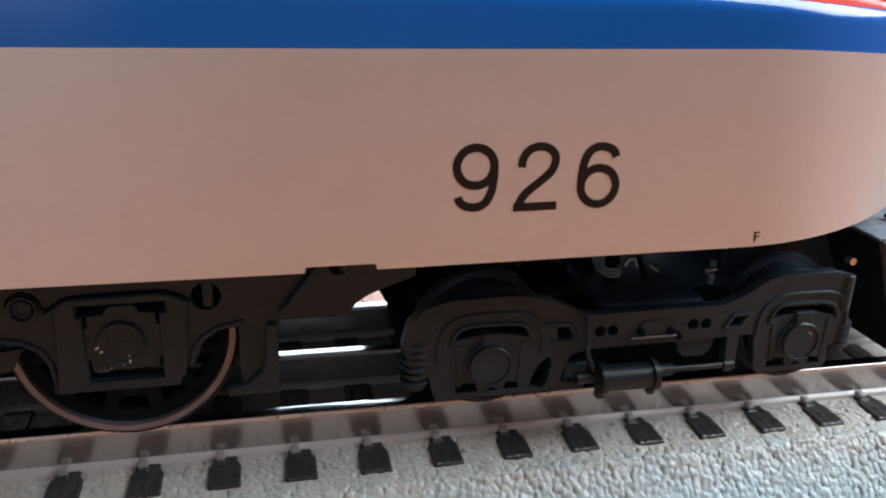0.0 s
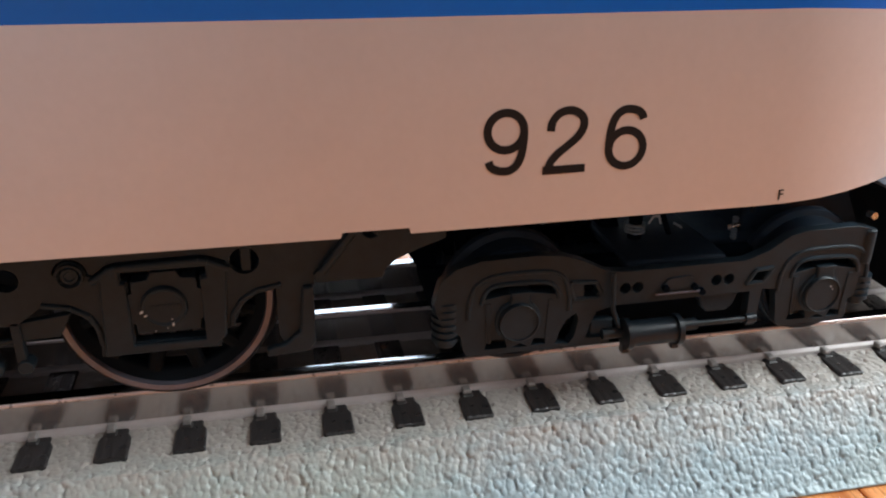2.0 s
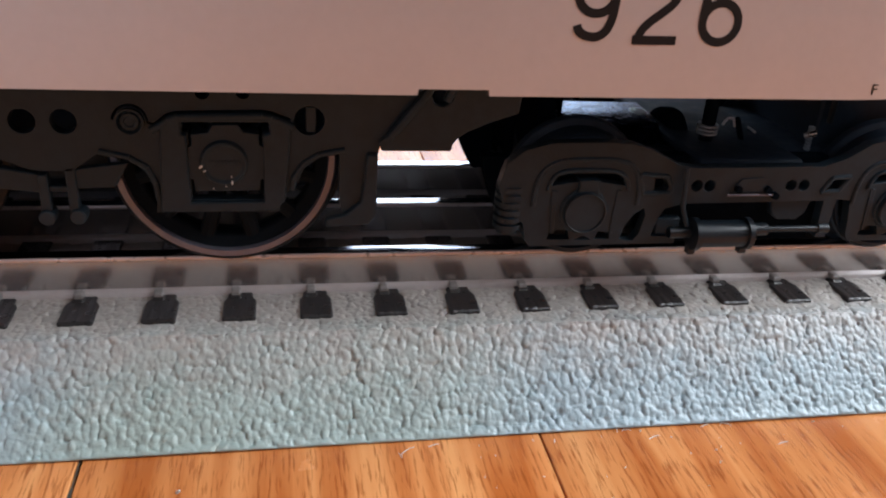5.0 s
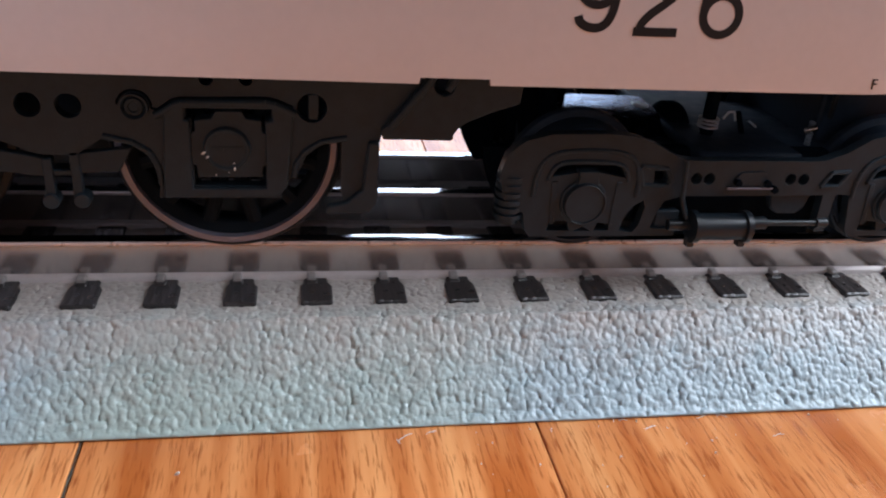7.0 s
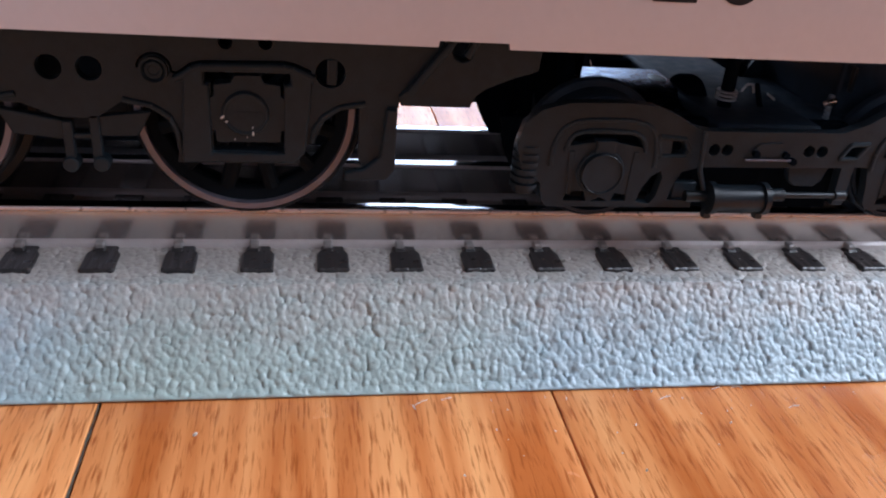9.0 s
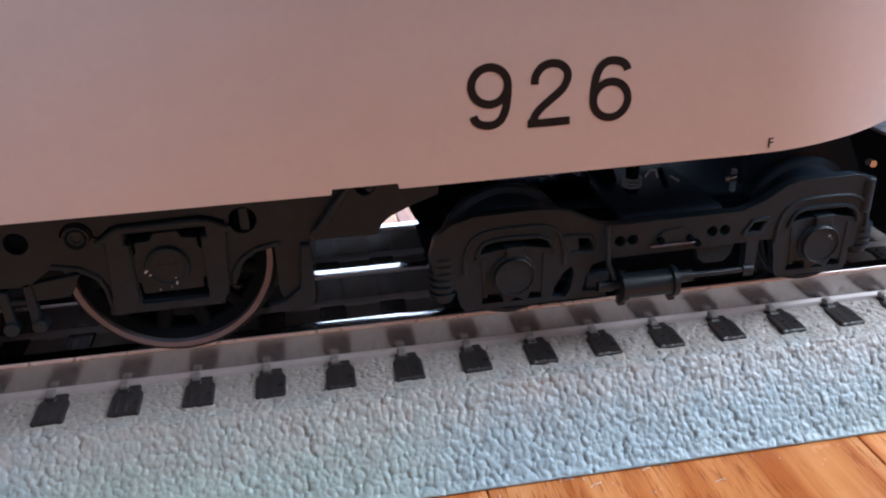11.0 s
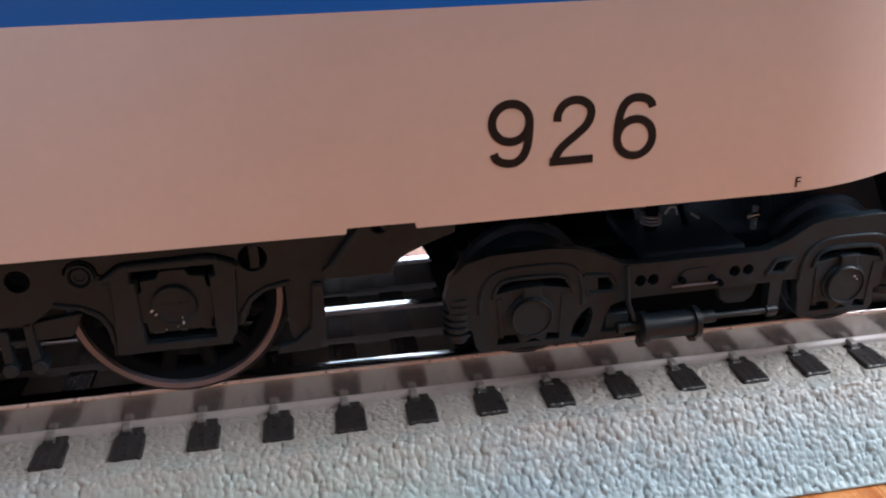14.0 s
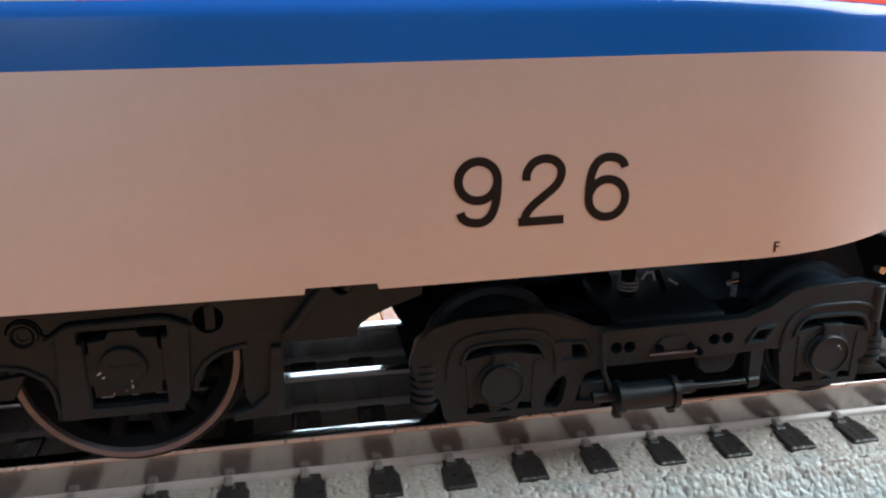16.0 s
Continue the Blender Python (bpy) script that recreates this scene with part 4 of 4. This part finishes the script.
        plate(bm, [(5.03, 1.06), (5.44, 1.06), (5.46, 1.22), (5.38, 1.26), (5.06, 1.24), (4.99, 1.16)], -2.245, -2.21)
        part("brake_rigging", flip(bm, mm), M_FRAME, frame_ob)
        bm = bmesh.new()
        tube(bm, (4.87, -2.27, 1.015), (5.63, -2.27, 1.02), 0.016, 10)
        part("pull_rod", flip(bm, mm), M_RIM, frame_ob, "thin dull metal rod")
        bm = bmesh.new()
        for x, z in ((5.47, 1.09), (5.02, 1.10), (5.60, 1.00)):
            tube(bm, (x, -2.20, z), (x, -2.30, z), 0.05, 12)
        part("rigging_bolt", flip(bm, mm), M_MATT, frame_ob)
        # brake shoe round the trailing side of the first wheel
        bm = bmesh.new()
        plate(bm, [(1.56, 1.20), (1.62, 0.95), (1.66, 0.83), (1.70, 0.69), (1.77, 0.52), (1.88, 0.31), (1.98, 0.15), (2.30, 0.15), (2.30, 1.20)], -1.22, -1.04)
        part("brake_shoe", flip(bm, mm), M_MATT, frame_ob, bevel=0.02)
        bm = bmesh.new()
        box(bm, 3.95, 4.30, -2.15, -2.0, 0.36, 0.62)
        plate(bm, [(5.62, 0.95), (5.70, 0.66), (5.80, 0.58), (6.12, 0.58), (6.22, 0.66), (6.30, 0.95)], -2.14, -2.0)
        part("truck_bolster", flip(bm, mm), M_FRAME, frame_ob, bevel=0.02)
        bm = bmesh.new()
        # black board added behind the frame, blocks light and darkens the openings
        box(bm, 3.9, 6.7, -1.7, -1.5, 0.05, 1.385)
        part("spring_plank", flip(bm, mm), M_MATT, frame_ob)
    bm = bmesh.new()
    box(bm, 4.5, 6.1, -2.0, 2.0, 1.28, 1.44)
    box(bm, 2.45, 8.2, -1.2, 1.3, 0.05, 1.25)
    part("truck_beam", flip(bm, m), M_PIT, first, bevel=0.05)
    bm = bmesh.new()
    crown = [(0.62, 0.60), (0.62, 1.44), (0.56, 1.50), (0.0, 1.50)] + [(-1.0 * math.sin(radians(a)), 0.95 + 0.55 * math.cos(radians(a))) for a in range(10, 91, 8)] + [(-1.0, 0.60)]
    ends = [[bm.verts.new(V(x, y, z)) for y, z in crown] for x in (2.80, 4.55)]
    for i in range(len(crown)):
        j = (i + 1) % len(crown)
        bm.faces.new((ends[0][i], ends[0][j], ends[1][j], ends[1][i]))
    bm.faces.new(ends[0][::-1])
    bm.faces.new(ends[1])
    bmesh.ops.recalc_face_normals(bm, faces=bm.faces[:])
    housing = part("motor_housing", flip(bm, m), M_SHINE, first, "glossy blue-grey motor housing")
    bm = bmesh.new()
    # a flat whitish spot on top of the housing, near its end
    bmesh.ops.create_icosphere(bm, subdivisions=2, radius=0.14 * C, matrix=Matrix.Translation(V(4.38, 0.05, 1.50)) @ Matrix.Diagonal((1.0, 1.5, 0.12, 1)))
    part("grease_spot", flip(bm, m), M_CHIP_SPOT, housing, "whitish spot")
    bm = bmesh.new()
    tube(bm, (4.62, -0.25, 1.05), (4.95, -0.25, 1.05), 0.60, 40)
    part("motor_bearing", flip(bm, m), M_MATT, first, bevel=0.08)
    bm = bmesh.new()
    # added disc hides the lit housing end, added box shuts the gap behind
    tube(bm, (2.36, -0.5, 1.62), (2.63, -0.5, 1.62), 0.62, 40)
    box(bm, 2.3, 3.2, 0.3, 1.2, 0.7, 2.9)
    part("motor_end_cap", flip(bm, m), M_MATT, first)
    bm = bmesh.new()
    tube(bm, (4.975, -1.15, 1.25), (4.975, -1.15, 2.2), 0.10, 16)
    tube(bm, (5.42, -1.15, 1.78), (5.60, -1.1, 1.40), 0.04, 10)
    coil = bmesh.new()
    for i in range(3):
        tube(coil, (4.975, -1.15, 1.55 + 0.055 * i), (4.975, -1.15, 1.572 + 0.055 * i), 0.155, 28)
    part("bolster_coil", flip(coil, m), M_COIL, first, "grey steel coil spring")
    coil = bmesh.new()
    for xa, za, xb, zb in ((5.16, 1.69, 5.18, 1.73), (5.18, 1.73, 5.23, 1.80), (5.23, 1.80, 5.32, 1.80), (5.32, 1.80, 5.36, 1.67), (5.58, 1.67, 5.72, 1.58)):
        tube(coil, (xa, -1.22, za), (xb, -1.22, zb), 0.017, 10)
    part("spring_clip", flip(coil, m), M_COIL, first, "bent grey spring clip")
    coil = bmesh.new()
    for i in range(7):
        tube(coil, (6.68, -1.15, 1.30 + 0.055 * i), (6.685, -1.15, 1.322 + 0.055 * i), 0.05, 14)
    part("contact_coil", flip(coil, m), M_COIL, first, "thin steel coil spring")
    strip = bmesh.new()
    box(strip, 5.20, 6.58, -1.27, -1.21, 1.12, 1.19)
    part("contact_strip", flip(strip, m), M_RIM, first, "dull grey metal strip", bevel=0.01)
    strip = bmesh.new()
    box(strip, 6.91, 6.97, -1.2, -1.12, 1.72, 2.10)
    part("contact_strip", flip(strip, m), M_TREAD, first, "dull grey metal strip", bevel=0.01)
    part("truck_spring", flip(bm, m), M_MATT, first, "black coil spring and wiring of the truck")
    bm = bmesh.new()
    tube(bm, (6.45, -1.35, 1.58), (6.58, -1.45, 1.66), 0.045, 12)
    bmesh.ops.create_icosphere(bm, subdivisions=2, radius=0.05 * C, matrix=Matrix.Translation(V(5.66, -1.2, 1.35)))
    part("contact_pin", flip(bm, m), M_STEEL, first, "bright metal pin")
    for x in ax:
        wheelset(first, x, 0.90, m, M_CHASSIS, "blackened wheel")


def pilot(m):
    """The black platform and pilot ahead of the nose, with the coupler."""
    bm = bmesh.new()
    n = 14
    top = [(8.7, 2.2)] + [(8.9 + 2.2 * math.sin(math.pi / 2 * i / n), 2.2 * math.cos(math.pi / 2 * i / n) ** 0.8) for i in range(n + 1)]
    loop = [(x, -y) for x, y in top] + [(x, y) for x, y in top[::-1][1:]]
    hi = [bm.verts.new(V(x, y, 2.25)) for x, y in loop]
    lo = [bm.verts.new(V(9.75 + (x - 8.7) * 0.7, y * 0.82, 0.12)) for x, y in loop]
    k = len(loop)
    for i in range(k):
        bm.faces.new((hi[i], hi[(i + 1) % k], lo[(i + 1) % k], lo[i]))
    bm.faces.new(hi)
    bm.faces.new(lo[::-1])
    bmesh.ops.recalc_face_normals(bm, faces=bm.faces[:])
    pilot_ob = part("pilot", flip(bm, m), M_PILOT, loco, "black pilot below the nose", bevel=0.05)
    bm = bmesh.new()
    rim = [[bm.verts.new(V(9.7 + (x - 9.7) * 0.97, y * 0.97, z)) for x, y in loop] for z in (2.24, 2.285)]
    for i in range(k):
        bm.faces.new((rim[0][i], rim[0][(i + 1) % k], rim[1][(i + 1) % k], rim[1][i]))
    bm.faces.new(rim[1])
    bmesh.ops.recalc_face_normals(bm, faces=bm.faces[:])
    part("deck_plate", flip(bm, m), M_DECK, pilot_ob, "blue-grey deck plate", bevel=0.01)
    for y in (-1.35, 1.35):
        bm = bmesh.new()
        tube(bm, (9.62, y, 2.2), (9.62, y, 2.34), 0.05, 12)
        box(bm, 9.48, 9.76, y - 0.09, y + 0.09, 2.31, 2.37)
        tube(bm, (9.62, y, 2.36), (9.62, y, 2.58), 0.022, 10)
        bmesh.ops.create_uvsphere(bm, u_segments=14, v_segments=8, radius=0.085 * C, matrix=Matrix.Translation(V(9.62, y, 2.60)))
        part("deck_stanchion", flip(bm, m), M_FRAME, pilot_ob, bevel=0.01)
    for y in (-1.86, 1.86):
        bm = bmesh.new()
        tube(bm, (9.86, y * 0.9, 0.36), (9.86, y * 1.02, 0.38), 0.045, 14)
        part("pilot_screw", flip(bm, m), M_STEEL, pilot_ob, "small bright screw head")
    return pilot_ob


for m in (Matrix(), BACK):
    driver_truck(m)
    leading_truck(m)
    pilot(m)


# ---- floor boards ----
STRIP = 5.67
rng = random.Random(4)
cache = {}
for i in range(-36, 45):
    x0 = -3.62 + i * STRIP
    if x0 < -199 or x0 + STRIP > 110:
        continue
    y = -239 + rng.random() * 60
    cuts = [-239.5]
    while y < 215:
        if not -45 < y < 45:
            cuts.append(round(y))
        y += 60 + rng.random() * 70
    cuts.append(239.5)
    for a, b in zip(cuts, cuts[1:]):
        ln = round(b - a, 1)
        if ln not in cache:
            bm = bmesh.new()
            g, h = 0.010, 0.014
            q = [(g, 0), (g, 0.6 - h), (g + h, 0.6), (STRIP - g - h, 0.6), (STRIP - g, 0.6 - h), (STRIP - g, 0)]
            e = [[bm.verts.new((px * C, yy * C, (pz - 0.6) * C)) for px, pz in q] for yy in (g, ln - g)]
            for k in range(6):
                bm.faces.new((e[0][k], e[1][k], e[1][(k + 1) % 6], e[0][(k + 1) % 6]))
            bm.faces.new(e[0])
            bm.faces.new(e[1][::-1])
            bmesh.ops.recalc_face_normals(bm, faces=bm.faces[:])
            me = bpy.data.meshes.new("floor_board")
            bm.to_mesh(me)
            bm.free()
            me.materials.append(M_WOOD)
            cache[ln] = me
        ob = new("floor_board", cache[ln])
        ob.parent = floor
        ob.location = ((x0 - (0.028 if i < 0 else 0)) * C, a * C, 0)

# ---- grey dirt packed in the open seam ----
bm = bmesh.new()
rng = random.Random(7)
left, right = [], []
for i in range(160):
    y = -13.0 + i * 0.06
    mid = -3.634 + 0.012 * noise.noise(Vector((y * 2.0, 1.0, 0.0)))
    w = max(0.003, 0.012 + 0.018 * noise.noise(Vector((y * 4.0, 4.0, 0.0))))
    z = FLOOR - 0.012 + 0.012 * noise.noise(Vector((y * 9.0, 8.0, 0.0)))
    left.append(bm.verts.new(V(mid - w, y, z)))
    right.append(bm.verts.new(V(mid + w, y, z + 0.004 * rng.random())))
for i in range(159):
    bm.faces.new((left[i], right[i], right[i + 1], left[i + 1]))
M_DIRT = mat("seam_dirt", (0.10, 0.085, 0.065), 0.9, 0, 0.2, 0.5, 3000, 0.6, 6000)
part("seam_dirt", bm, M_DIRT, floor, "grey dirt packed in an open floor seam")

# ---- crumbs and fibres on the floor ----
M_CRUMB = mat("crumb", (0.78, 0.74, 0.70), 0.6)
bm = bmesh.new()
rng = random.Random(11)
spots = [(-2.44, -4.45, 0.026), (2.96, -4.54, 0.013), (2.79, -5.36, 0.013), (2.6, -5.05, 0.012), (0.62, -5.31, 0.012), (3.43, -3.86, 0.013), (4.24, -4.56, 0.014), (5.97, -3.88, 0.012)]
spots += [(rng.uniform(0.5, 8.0), -3.90 - abs(rng.gauss(0, 0.5)), rng.uniform(0.005, 0.010)) for i in range(26)]
for x, y, r in spots:
    m = Matrix.Translation(V(x, y, FLOOR + r * 0.6)) @ Euler((rng.random() * 3, rng.random() * 3, rng.random() * 3)).to_matrix().to_4x4() @ Matrix.Diagonal((rng.uniform(1, 1.9), 1, 0.8, 1))
    bmesh.ops.create_icosphere(bm, subdivisions=1, radius=r * C, matrix=m)
tagged(part("floor_crumbs", bm, M_CRUMB), "tiny pale crumbs of dust on the oak floor", "dust", kind="stuff")

bm = bmesh.new()
fibres = [(0.18, -4.05, 0.30, 60), (0.55, -3.93, 0.16, 20), (0.20, -4.10, 0.16, 120), (3.48, -4.04, 0.20, 35), (3.10, -3.86, 0.14, 70), (3.30, -3.84, 0.12, 150), (4.3, -3.86, 0.16, 10), (4.6, -3.85, 0.12, 80), (4.75, -3.86, 0.15, 140), (5.2, -4.3, 0.18, 30), (2.2, -4.0, 0.10, 100)]
for x, y, ln, turn in fibres:
    a = radians(turn)
    bow = rng.uniform(-0.5, 0.5)
    pts = [(x + ln * s * math.cos(a + bow * s), y + ln * s * math.sin(a + bow * s) * 0.6, FLOOR + 0.008 + 0.05 * s * (1 - s)) for s in (0, 0.25, 0.5, 0.75, 1.0)]
    for p, q in zip(pts, pts[1:]):
        tube(bm, p, q, 0.0045, 6)
tagged(part("floor_fibres", bm, M_CRUMB), "fine pale fibres of lint on the oak floor", "lint", kind="stuff")
